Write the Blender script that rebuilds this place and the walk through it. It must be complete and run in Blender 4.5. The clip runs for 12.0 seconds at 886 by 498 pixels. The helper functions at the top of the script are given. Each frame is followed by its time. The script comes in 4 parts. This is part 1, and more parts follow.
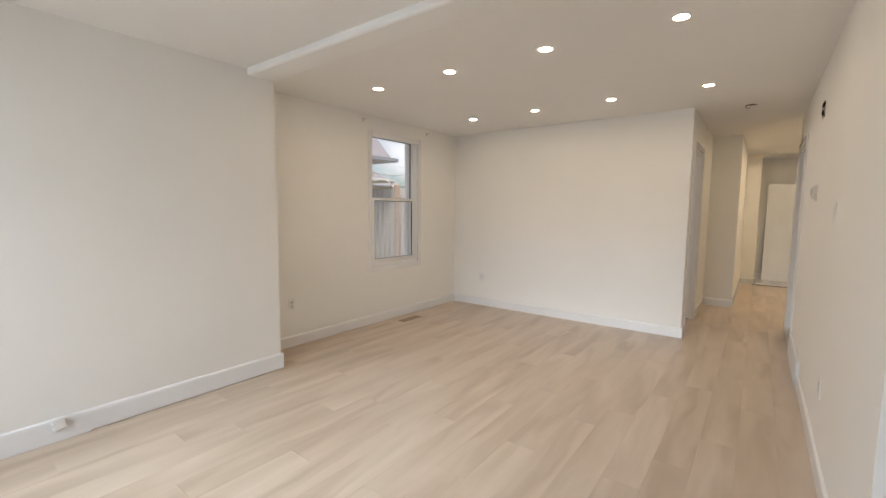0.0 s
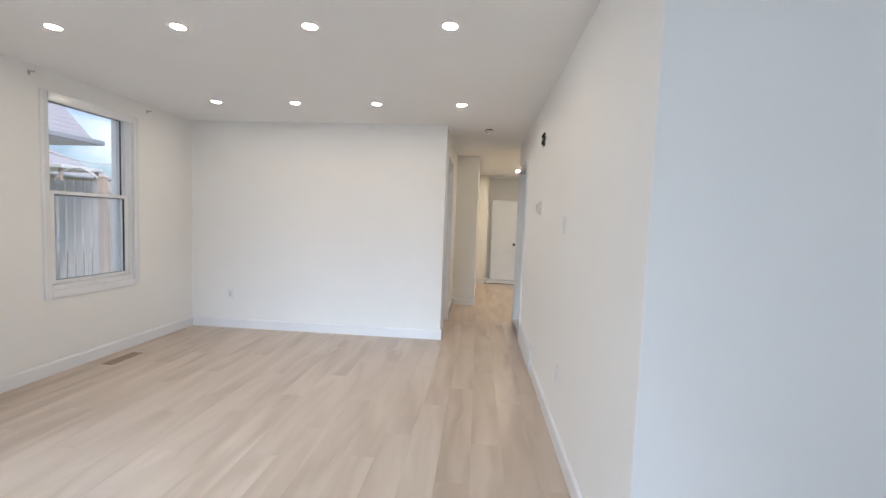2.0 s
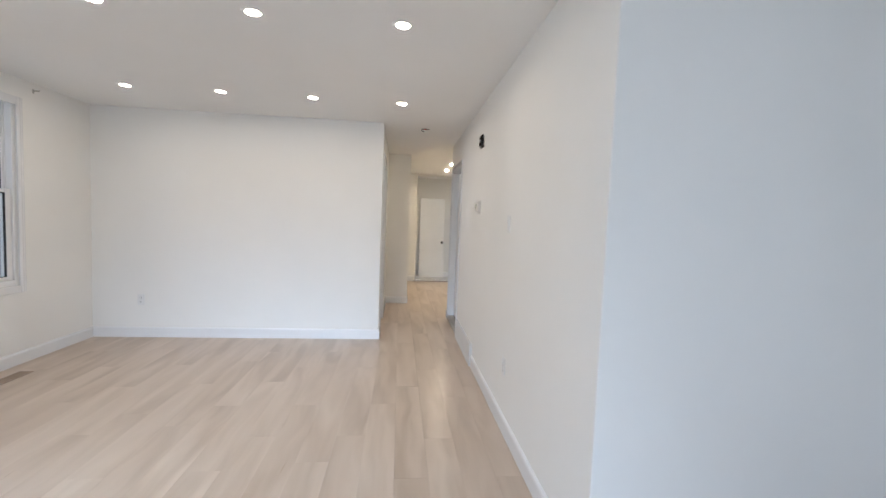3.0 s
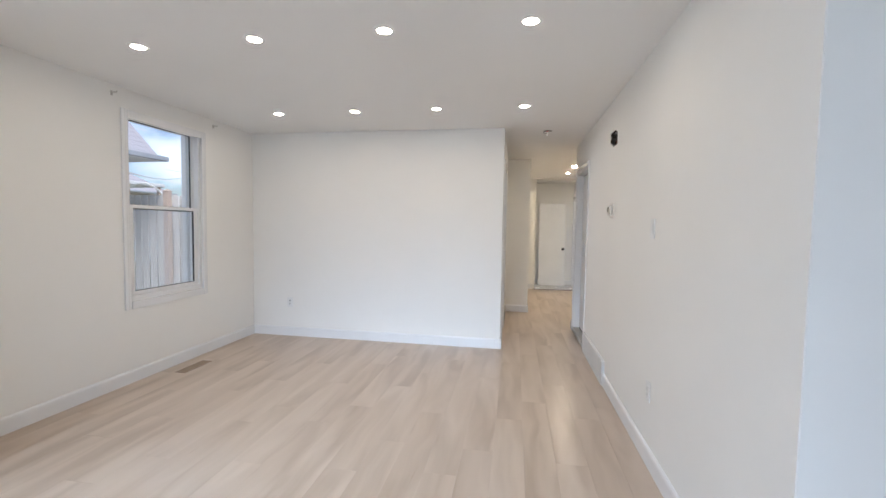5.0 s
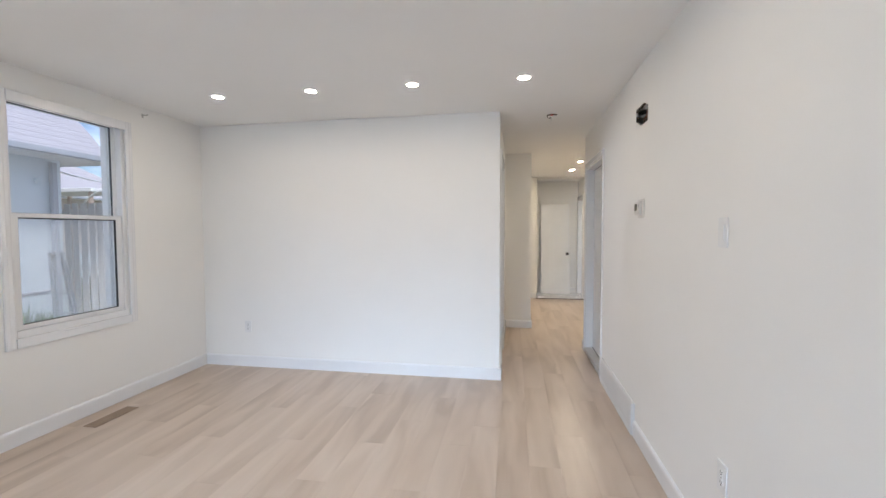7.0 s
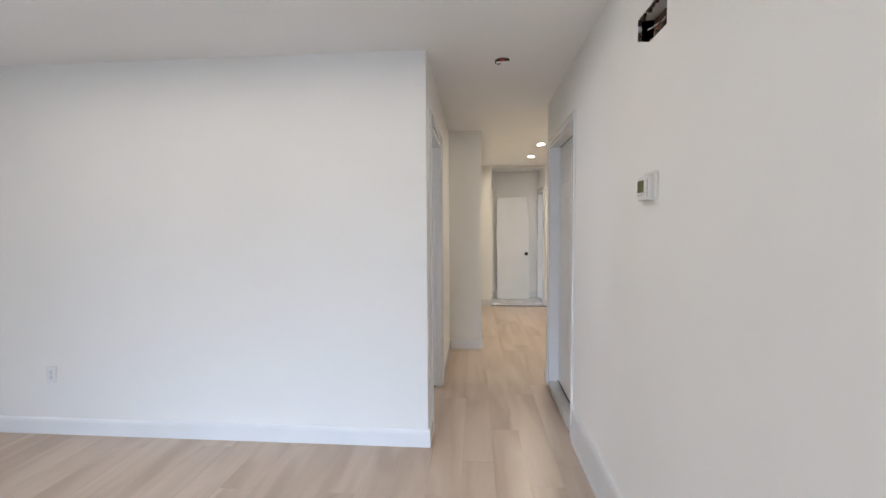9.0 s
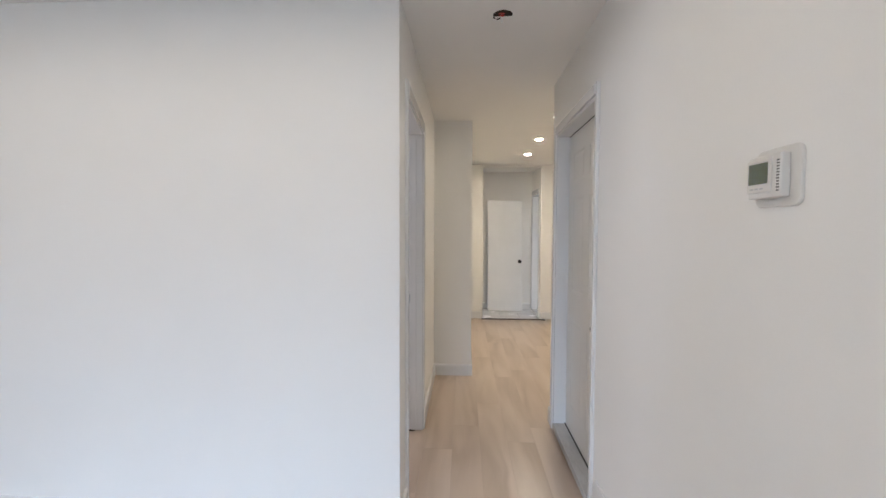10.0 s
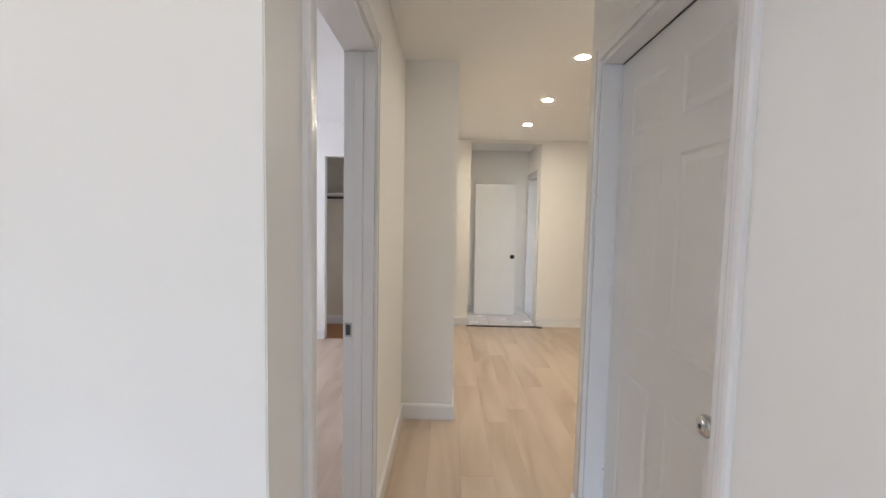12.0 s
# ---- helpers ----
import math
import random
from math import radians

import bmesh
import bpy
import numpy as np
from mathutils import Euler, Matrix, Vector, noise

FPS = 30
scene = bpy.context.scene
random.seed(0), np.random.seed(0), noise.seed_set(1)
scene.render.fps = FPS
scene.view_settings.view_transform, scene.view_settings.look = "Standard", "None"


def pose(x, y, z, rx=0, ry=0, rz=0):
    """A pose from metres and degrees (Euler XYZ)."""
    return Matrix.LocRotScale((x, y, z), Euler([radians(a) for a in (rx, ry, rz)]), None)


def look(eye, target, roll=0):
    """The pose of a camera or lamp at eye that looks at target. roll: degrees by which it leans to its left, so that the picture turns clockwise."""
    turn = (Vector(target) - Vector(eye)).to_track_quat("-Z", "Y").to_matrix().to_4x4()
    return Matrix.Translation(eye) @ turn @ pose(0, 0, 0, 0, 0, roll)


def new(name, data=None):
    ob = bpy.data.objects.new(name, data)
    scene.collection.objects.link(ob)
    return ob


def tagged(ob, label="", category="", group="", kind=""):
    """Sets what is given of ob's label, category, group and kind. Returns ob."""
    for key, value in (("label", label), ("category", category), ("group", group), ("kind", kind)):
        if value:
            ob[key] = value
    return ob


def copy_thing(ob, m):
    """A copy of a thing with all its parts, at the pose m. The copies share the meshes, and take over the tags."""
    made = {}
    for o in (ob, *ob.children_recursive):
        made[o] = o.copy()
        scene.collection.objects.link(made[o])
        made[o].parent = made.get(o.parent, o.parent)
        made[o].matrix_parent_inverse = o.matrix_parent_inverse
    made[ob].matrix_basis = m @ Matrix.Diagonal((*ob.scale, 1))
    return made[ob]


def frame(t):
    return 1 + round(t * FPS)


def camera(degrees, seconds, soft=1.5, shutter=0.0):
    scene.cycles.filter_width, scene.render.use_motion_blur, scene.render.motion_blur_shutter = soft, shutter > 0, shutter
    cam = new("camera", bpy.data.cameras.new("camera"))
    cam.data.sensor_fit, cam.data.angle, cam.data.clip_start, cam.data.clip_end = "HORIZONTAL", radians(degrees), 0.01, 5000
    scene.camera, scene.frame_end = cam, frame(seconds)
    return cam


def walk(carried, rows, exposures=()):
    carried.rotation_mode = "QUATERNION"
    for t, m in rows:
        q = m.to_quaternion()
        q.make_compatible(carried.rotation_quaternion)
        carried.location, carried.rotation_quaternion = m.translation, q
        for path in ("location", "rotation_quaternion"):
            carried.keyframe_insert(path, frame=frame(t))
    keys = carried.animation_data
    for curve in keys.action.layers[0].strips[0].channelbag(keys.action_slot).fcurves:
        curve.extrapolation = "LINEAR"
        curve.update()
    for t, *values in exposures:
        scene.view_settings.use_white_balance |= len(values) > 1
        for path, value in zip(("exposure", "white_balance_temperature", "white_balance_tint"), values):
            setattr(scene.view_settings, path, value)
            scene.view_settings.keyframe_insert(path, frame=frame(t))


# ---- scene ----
cam = camera(93.3, 12.0)
PATH = [
    (0, (0.058, -0.028, 1.34), (-1.142, 1.562, 1.155), 0.5),
    (0.5, (-0.012, 0.075, 1.348), (-1.04, 1.782, 1.181), 0.8),
    (1, (-0.093, 0.168, 1.344), (-0.885, 1.998, 1.189), 1.3),
    (1.5, (-0.126, 0.278, 1.349), (-0.612, 2.213, 1.209), 1.6),
    (2, (-0.151, 0.323, 1.342), (-0.318, 2.311, 1.211), 2.1),
    (2.5, (-0.268, 0.308, 1.347), (-0.128, 2.299, 1.218), 2.5),
    (3, (-0.336, 0.292, 1.338), (-0.127, 2.277, 1.212), 2.2),
    (3.5, (-0.342, 0.337, 1.348), (-0.302, 2.333, 1.225), 1.8),
    (5.5, (-0.418, 0.464, 1.338), (-0.795, 2.425, 1.242), 0.5),
    (6, (-0.39, 0.679, 1.34), (-0.787, 2.638, 1.258), 0.1),
    (6.5, (-0.397, 0.942, 1.338), (-0.783, 2.902, 1.25), -0.1),
    (7, (-0.413, 1.22, 1.354), (-0.749, 3.189, 1.266), -0.2),
    (7.5, (-0.363, 1.53, 1.354), (-0.638, 3.508, 1.256), -0.3),
    (9.5, (-0.239, 2.815, 1.355), (-0.366, 4.808, 1.252), -0.1),
    (10, (-0.253, 3.151, 1.379), (-0.356, 5.146, 1.291), 0.2),
    (10.5, (-0.215, 3.44, 1.371), (-0.323, 5.435, 1.284), 0.5),
    (11, (-0.18, 3.738, 1.378), (-0.267, 5.734, 1.273), 0.9),
    (11.5, (-0.209, 4.069, 1.374), (-0.24, 6.066, 1.27), 1.2),
    (12, (-0.236, 4.294, 1.37), (-0.262, 6.289, 1.231), 1.2),
]
EXPOSURES = [(0.0, -0.64, 7240, 17), (0.5, -0.43, 6660, 15), (1.0, -0.33, 6300, 15), (1.5, -0.30, 6120, 15), (2.5, -0.36, 6050, 15),
             (6.0, -0.33, 5960, 15), (7.5, -0.27, 5910, 15), (9.5, -0.36, 5820, 15), (10.5, -0.32, 5820, 15), (11.5, -0.31, 5830, 15), (12.0, -0.20, 5830, 15)]
walk(cam, [(t, look(eye, target, roll)) for t, eye, target, roll in PATH], EXPOSURES)

# ---- world, sun and daylight ----
SUN_DIR = Vector((0.42, -0.40, 0.81)).normalized()          # from the ground towards the sun
world = bpy.data.worlds.new("sky")
scene.world = world
world.use_nodes = True
wt = world.node_tree
sky = wt.nodes.new("ShaderNodeTexSky")
sky.sky_type = "NISHITA"
sky.sun_disc = False
sky.sun_elevation = math.asin(SUN_DIR.z)
sky.sun_rotation = math.atan2(SUN_DIR.x, SUN_DIR.y)
sky.air_density, sky.dust_density, sky.ozone_density = 1.0, 1.0, 3.0
# thin broken cloud, painted by the direction of the sky
tc = wt.nodes.new("ShaderNodeTexCoord")
cmap = wt.nodes.new("ShaderNodeMapping")
cmap.inputs["Scale"].default_value = (1.0, 1.0, 2.6)
cn = wt.nodes.new("ShaderNodeTexNoise")
cn.inputs["Scale"].default_value, cn.inputs["Detail"].default_value = 3.2, 7.0
cr = wt.nodes.new("ShaderNodeValToRGB")
cr.color_ramp.elements[0].position, cr.color_ramp.elements[1].position = 0.42, 0.74
cmix = wt.nodes.new("ShaderNodeMixRGB")
cmix.inputs["Color2"].default_value = (16.0, 16.9, 18.6, 1)
bg = wt.nodes["Background"]
wt.links.new(tc.outputs["Generated"], cmap.inputs["Vector"])
wt.links.new(cmap.outputs["Vector"], cn.inputs["Vector"])
wt.links.new(cn.outputs["Fac"], cr.inputs["Fac"])
wt.links.new(cr.outputs["Color"], cmix.inputs["Fac"])
wt.links.new(sky.outputs["Color"], cmix.inputs["Color1"])
wt.links.new(cmix.outputs["Color"], bg.inputs["Color"])
bg.inputs["Strength"].default_value = 0.15

sun = new("sun", bpy.data.lights.new("sun", "SUN"))
sun.data.energy, sun.data.angle, sun.data.color = 4.8, radians(12), (1.0, 0.96, 0.91)
sun.matrix_world = look((0, 0, 20), Vector((0, 0, 20)) - SUN_DIR)


def window_light(name, at, towards, wide, high, watts, colour):
    """Sky light in a window opening."""
    ob = new(name, bpy.data.lights.new(name, "AREA"))
    ob.data.shape, ob.data.size, ob.data.size_y = "RECTANGLE", wide, high
    ob.data.energy, ob.data.color = watts, colour
    ob.matrix_world = look(at, towards)
    return ob


SKY_BLUE = (0.65, 0.83, 1.0)
FRONT_Y, LEFT_X, STUB_X, RIGHT_X, FAR_Y = -1.60, -3.515, -3.085, 0.372, 4.985
window_light("front_window_light", (-1.75, FRONT_Y - 0.06, 1.40), (-1.75, 3.0, 0.3), 2.3, 1.5, 17, SKY_BLUE)
window_light("high_sky_light", (-1.75, FRONT_Y - 0.05, 1.98), (-1.65, FRONT_Y + 0.95, -0.77), 2.3, 0.25, 65, SKY_BLUE)
window_light("low_sky_light", (-1.75, FRONT_Y - 0.055, 1.40), (-1.25, FAR_Y, -1.75), 2.3, 1.5, 36, SKY_BLUE).data.spread = radians(48)
# Lamp in an unseen narrow opening, both added to light the entry wall.
window_light("entry_fill_light", (0.95, FRONT_Y - 0.06, 1.25), (0.95, 3.0, 0.3), 0.7, 1.7, 11, SKY_BLUE)
window_light("bedroom_window_light", (LEFT_X - 0.08, 7.9, 1.5), (0, 7.9, 1.2), 1.1, 1.1, 44, (0.97, 0.97, 1.0))
window_light("back_door_light", (1.04, 10.2, 1.0), (0.0, 10.2, 0.9), 0.55, 1.85, 0.6, (0.85, 0.92, 1.0))
LAMP_STRENGTH, HALL_LAMP_STRENGTH = 224.0, 840.0


# ---- materials ----
def nodes_of(name):
    m = bpy.data.materials.new(name)
    m.use_nodes = True
    t = m.node_tree
    return m, t, t.nodes["Principled BSDF"]


def add(t, kind, **values):
    n = t.nodes.new(kind)
    for k, v in values.items():
        n.inputs[k].default_value = v
    return n


def coords(t, scale=(1, 1, 1), jitter=False):
    """Object coordinates in metres, shifted by the object's random number where asked."""
    c = t.nodes.new("ShaderNodeTexCoord")
    m = t.nodes.new("ShaderNodeMapping")
    m.inputs["Scale"].default_value = scale
    t.links.new(c.outputs["Object"], m.inputs["Vector"])
    if jitter:
        info = t.nodes.new("ShaderNodeObjectInfo")
        mul = t.nodes.new("ShaderNodeVectorMath")
        mul.operation = "SCALE"
        mul.inputs[0].default_value = (37.0, 91.0, 53.0)
        t.links.new(info.outputs["Random"], mul.inputs["Scale"])
        t.links.new(mul.outputs["Vector"], m.inputs["Location"])
    return m


def bump(t, bsdf, height, strength, distance):
    b = t.nodes.new("ShaderNodeBump")
    b.inputs["Strength"].default_value, b.inputs["Distance"].default_value = strength, distance
    t.links.new(height, b.inputs["Height"])
    t.links.new(b.outputs["Normal"], bsdf.inputs["Normal"])


def surface(name, low, high, rough=0.6, large=1.3, fine=90.0, relief=0.15, depth=0.001, metal=0.0, stretch=(1, 1, 1), spread=0.12, jitter=False):
    """A surface with tone that drifts from low to high, a fine grain, and uneven gloss."""
    m, t, p = nodes_of(name)
    c = coords(t, stretch, jitter)
    a = add(t, "ShaderNodeTexNoise", Scale=large, Detail=5.0, Roughness=0.55)
    b = add(t, "ShaderNodeTexNoise", Scale=fine, Detail=3.0, Roughness=0.6)
    for n in (a, b):
        t.links.new(c.outputs["Vector"], n.inputs["Vector"])
    mix = t.nodes.new("ShaderNodeMath")
    mix.operation = "MULTIPLY_ADD"
    mix.inputs[1].default_value = 0.25
    t.links.new(b.outputs["Fac"], mix.inputs[0])
    t.links.new(a.outputs["Fac"], mix.inputs[2])
    ramp = t.nodes.new("ShaderNodeValToRGB")
    ramp.color_ramp.elements[0].position, ramp.color_ramp.elements[1].position = 0.42, 0.82
    ramp.color_ramp.elements[0].color, ramp.color_ramp.elements[1].color = (*low, 1), (*high, 1)
    t.links.new(mix.outputs["Value"], ramp.inputs["Fac"])
    t.links.new(ramp.outputs["Color"], p.inputs["Base Color"])
    r = t.nodes.new("ShaderNodeMapRange")
    r.inputs["To Min"].default_value, r.inputs["To Max"].default_value = rough - spread, rough + spread
    t.links.new(a.outputs["Fac"], r.inputs["Value"])
    t.links.new(r.outputs["Result"], p.inputs["Roughness"])
    p.inputs["Metallic"].default_value = metal
    if relief:
        bump(t, p, b.outputs["Fac"], relief, depth)
    return m


def plank_material(name, random_from="object"):
    """Pale oak vinyl plank: long grain, soft cathedral streaks, tone that differs from plank to plank."""
    m, t, p = nodes_of(name)
    c = coords(t, (1, 1, 1), True)
    warp = add(t, "ShaderNodeTexNoise", Scale=2.2, Detail=2.0)
    t.links.new(c.outputs["Vector"], warp.inputs["Vector"])
    wmix = t.nodes.new("ShaderNodeMixRGB")
    wmix.blend_type, wmix.inputs["Fac"].default_value = "LINEAR_LIGHT", 0.045
    t.links.new(c.outputs["Vector"], wmix.inputs["Color1"])
    t.links.new(warp.outputs["Color"], wmix.inputs["Color2"])
    s1 = t.nodes.new("ShaderNodeMapping")
    s1.inputs["Scale"].default_value = (6.8, 1.0, 1.0)
    s2 = t.nodes.new("ShaderNodeMapping")
    s2.inputs["Scale"].default_value = (60.0, 2.2, 1.0)
    streak = add(t, "ShaderNodeTexNoise", Scale=1.0, Detail=2.0, Roughness=0.40, Distortion=0.6)
    grain = add(t, "ShaderNodeTexNoise", Scale=1.0, Detail=5.0, Roughness=0.65)
    for s, n in ((s1, streak), (s2, grain)):
        t.links.new(wmix.outputs["Color"], s.inputs["Vector"])
        t.links.new(s.outputs["Vector"], n.inputs["Vector"])
    if random_from == "object":
        info = t.nodes.new("ShaderNodeObjectInfo").outputs["Random"]
    else:
        info = t.nodes.new("ShaderNodeNewGeometry").outputs["Random Per Island"]
    k1 = t.nodes.new("ShaderNodeMath")
    k1.operation = "MULTIPLY_ADD"
    k1.inputs[1].default_value = 0.035
    t.links.new(info, k1.inputs[0])
    t.links.new(streak.outputs["Fac"], k1.inputs[2])
    k2 = t.nodes.new("ShaderNodeMath")
    k2.operation = "MULTIPLY_ADD"
    k2.inputs[1].default_value = 0.11
    t.links.new(grain.outputs["Fac"], k2.inputs[0])
    t.links.new(k1.outputs["Value"], k2.inputs[2])
    ramp = t.nodes.new("ShaderNodeValToRGB")
    e = ramp.color_ramp.elements
    e[0].position, e[0].color = 0.38, (0.452, 0.347, 0.259, 1)
    e[1].position, e[1].color = 0.78, (0.612, 0.498, 0.397, 1)
    mid = ramp.color_ramp.elements.new(0.57)
    mid.color = (0.543, 0.430, 0.333, 1)
    t.links.new(k2.outputs["Value"], ramp.inputs["Fac"])
    t.links.new(ramp.outputs["Color"], p.inputs["Base Color"])
    r = t.nodes.new("ShaderNodeMapRange")
    r.inputs["To Min"].default_value, r.inputs["To Max"].default_value = 0.25, 0.34
    t.links.new(grain.outputs["Fac"], r.inputs["Value"])
    t.links.new(r.outputs["Result"], p.inputs["Roughness"])
    bump(t, p, grain.outputs["Fac"], 0.04, 0.0004)
    return m


def shingle_material(name, dark, light):
    m = surface(name, dark, light, rough=0.9, large=7.0, fine=160.0, relief=0.4, depth=0.003, jitter=True)
    return m


def glass_material(name, tint=(1, 1, 1), veil=0.0):
    """Thin clear pane; veil: the share of a pale woven insect screen behind it."""
    m, t, p = nodes_of(name)
    out = t.nodes["Material Output"]
    clear = add(t, "ShaderNodeBsdfTransparent", Color=(*tint, 1))
    gloss = add(t, "ShaderNodeBsdfGlossy", Color=(1, 1, 1, 1), Roughness=0.02)
    facing = add(t, "ShaderNodeLayerWeight", Blend=0.5)
    fres = t.nodes.new("ShaderNodeMath")
    fres.operation = "POWER"
    fres.inputs[1].default_value = 5.0
    soft = t.nodes.new("ShaderNodeMath")
    soft.operation, soft.inputs[1].default_value, soft.inputs[2].default_value = "MULTIPLY_ADD", 0.6, 0.06
    t.links.new(facing.outputs["Facing"], fres.inputs[0])
    t.links.new(fres.outputs["Value"], soft.inputs[0])
    mix = t.nodes.new("ShaderNodeMixShader")
    t.links.new(soft.outputs["Value"], mix.inputs["Fac"])
    t.links.new(clear.outputs["BSDF"], mix.inputs[1])
    t.links.new(gloss.outputs["BSDF"], mix.inputs[2])
    t.links.new(mix.outputs["Shader"], out.inputs["Surface"])
    return m


def screen_material(name):
    """Fine insect mesh, too fine to resolve: part open, part pale grey thread."""
    m, t, p = nodes_of(name)
    out = t.nodes["Material Output"]
    clear = add(t, "ShaderNodeBsdfTransparent", Color=(1, 1, 1, 1))
    front = add(t, "ShaderNodeBsdfDiffuse", Color=(0.72, 0.75, 0.78, 1))
    through_it = add(t, "ShaderNodeBsdfTranslucent", Color=(0.72, 0.75, 0.78, 1))
    thread = t.nodes.new("ShaderNodeMixShader")
    t.links.new(front.outputs["BSDF"], thread.inputs[1])
    t.links.new(through_it.outputs["BSDF"], thread.inputs[2])
    mix = t.nodes.new("ShaderNodeMixShader")
    mix.inputs["Fac"].default_value = 0.25
    t.links.new(clear.outputs["BSDF"], mix.inputs[1])
    t.links.new(thread.outputs["Shader"], mix.inputs[2])
    t.links.new(mix.outputs["Shader"], out.inputs["Surface"])
    return m


def glow_material(name, colour, strength):
    m, t, p = nodes_of(name)
    p.inputs["Base Color"].default_value = (0.9, 0.9, 0.9, 1)
    p.inputs["Emission Color"].default_value = (*colour, 1)
    p.inputs["Emission Strength"].default_value = strength
    return m


WALL = surface("wall_paint", (0.84, 0.827, 0.795), (0.88, 0.867, 0.835), rough=0.55, large=0.8, fine=260.0, relief=0.10, depth=0.0006)
CEIL = surface("ceiling_paint", (0.87, 0.865, 0.85), (0.905, 0.90, 0.885), rough=0.8, large=0.7, fine=220.0, relief=0.14, depth=0.0008)
CREAM = surface("cream_closet_wall", (0.72, 0.66, 0.54), (0.78, 0.72, 0.60), rough=0.6, large=1.1, fine=240.0, relief=0.12, depth=0.0007)
TRIM = surface("trim_paint", (0.80, 0.80, 0.80), (0.85, 0.85, 0.85), rough=0.20, large=2.0, fine=120.0, relief=0.05, depth=0.0004, spread=0.02)
DOORPAINT = surface("door_paint", (0.78, 0.78, 0.775), (0.83, 0.83, 0.825), rough=0.30, large=2.5, fine=150.0, relief=0.06, depth=0.0004, spread=0.02)
VINYL = surface("window_vinyl", (0.80, 0.80, 0.80), (0.84, 0.84, 0.84), rough=0.35, large=3.0, fine=140.0, relief=0.03, depth=0.0003, spread=0.02)
PLASTIC = surface("white_plastic", (0.78, 0.78, 0.77), (0.82, 0.82, 0.81), rough=0.35, large=9.0, fine=200.0, relief=0.02, depth=0.0002)
IVORY = surface("ivory_plastic", (0.62, 0.58, 0.50), (0.68, 0.64, 0.56), rough=0.4, large=9.0, fine=200.0, relief=0.02, depth=0.0002)
THERMO = surface("warm_white_plastic", (0.70, 0.68, 0.64), (0.75, 0.73, 0.69), rough=0.4, large=9.0, fine=200.0, relief=0.02, depth=0.0002)
# Near-black colour carries the shade inside slots, holes and gaps.
SLOT = surface("slot_shade", (0.03, 0.03, 0.03), (0.06, 0.055, 0.05), rough=0.7, large=20.0, fine=200.0)
GASKET = surface("black_gasket", (0.02, 0.02, 0.02), (0.035, 0.035, 0.035), rough=0.6, large=10.0, fine=120.0)
# Cavity and stud are darkened: the hole's shade is in the colour.
CAVITY = surface("cavity_shade", (0.02, 0.014, 0.010), (0.05, 0.035, 0.025), rough=0.9, large=9.0, fine=120.0, relief=0.3)
STUD = surface("raw_stud_wood", (0.10, 0.05, 0.03), (0.17, 0.09, 0.05), rough=0.8, large=6.0, fine=120.0, relief=0.3, stretch=(1, 1, 0.1))
GYPSUM = surface("broken_gypsum", (0.55, 0.53, 0.50), (0.75, 0.73, 0.70), rough=0.9, large=30.0, fine=200.0, relief=0.4)
COPPER = surface("copper_wire", (0.30, 0.11, 0.06), (0.40, 0.16, 0.09), rough=0.4, metal=0.9, large=30.0, fine=200.0)
REDWIRE = surface("red_wire", (0.45, 0.05, 0.04), (0.55, 0.08, 0.06), rough=0.45, large=30.0, fine=200.0)
WHITEWIRE = surface("white_wire", (0.7, 0.7, 0.68), (0.8, 0.8, 0.78), rough=0.45, large=30.0, fine=200.0)
CHROME = surface("satin_chrome", (0.55, 0.55, 0.55), (0.68, 0.68, 0.67), rough=0.18, metal=1.0, large=20.0, fine=220.0, spread=0.05, relief=0.02)
BLACKMETAL = surface("black_metal", (0.012, 0.012, 0.013), (0.03, 0.03, 0.03), rough=0.35, metal=0.4, large=20.0, fine=220.0)
BRASS = surface("aged_brass", (0.35, 0.22, 0.09), (0.5, 0.34, 0.16), rough=0.4, metal=0.9, large=30.0, fine=220.0)
REGISTER = surface("tan_enamel", (0.30, 0.22, 0.155), (0.38, 0.285, 0.205), rough=0.45, metal=0.2, large=8.0, fine=160.0)
GRILLE = surface("grey_white_enamel", (0.64, 0.64, 0.63), (0.70, 0.70, 0.69), rough=0.45, large=5.0, fine=160.0, relief=0.05)
SILL = surface("worn_sill_paint", (0.42, 0.41, 0.40), (0.68, 0.67, 0.65), rough=0.5, large=7.0, fine=90.0, relief=0.15, stretch=(1, 0.3, 1))
TILE = surface("white_floor_tile", (0.66, 0.64, 0.62), (0.74, 0.72, 0.70), rough=0.25, large=3.0, fine=60.0, relief=0.04, jitter=True)
GROUT = surface("grout", (0.30, 0.28, 0.26), (0.42, 0.40, 0.37), rough=0.9, large=8.0, fine=160.0)
DARKSTRIP = surface("dark_transition_strip", (0.035, 0.02, 0.014), (0.07, 0.04, 0.028), rough=0.45, large=8.0, fine=120.0, stretch=(0.3, 3, 1))
OLDWOOD = surface("orange_hardwood", (0.30, 0.12, 0.035), (0.46, 0.20, 0.065), rough=0.35, large=5.0, fine=80.0, stretch=(4, 0.6, 1))
SUBFLOOR = surface("subfloor", (0.16, 0.11, 0.07), (0.22, 0.16, 0.10), rough=0.9)
RODBLACK = surface("dark_rod", (0.02, 0.02, 0.02), (0.04, 0.04, 0.04), rough=0.4)
SHELF = surface("painted_shelf", (0.70, 0.68, 0.63), (0.76, 0.74, 0.69), rough=0.5)
LCD = surface("green_lcd", (0.045, 0.060, 0.008), (0.070, 0.088, 0.014), rough=0.12, large=12.0, fine=60.0, relief=0.0, spread=0.03)
LABELGREY = surface("grey_print", (0.45, 0.45, 0.45), (0.52, 0.52, 0.52), rough=0.5)
OAK = plank_material("oak_vinyl_plank")
OAK_REST = plank_material("oak_vinyl_plank_rest", "island")
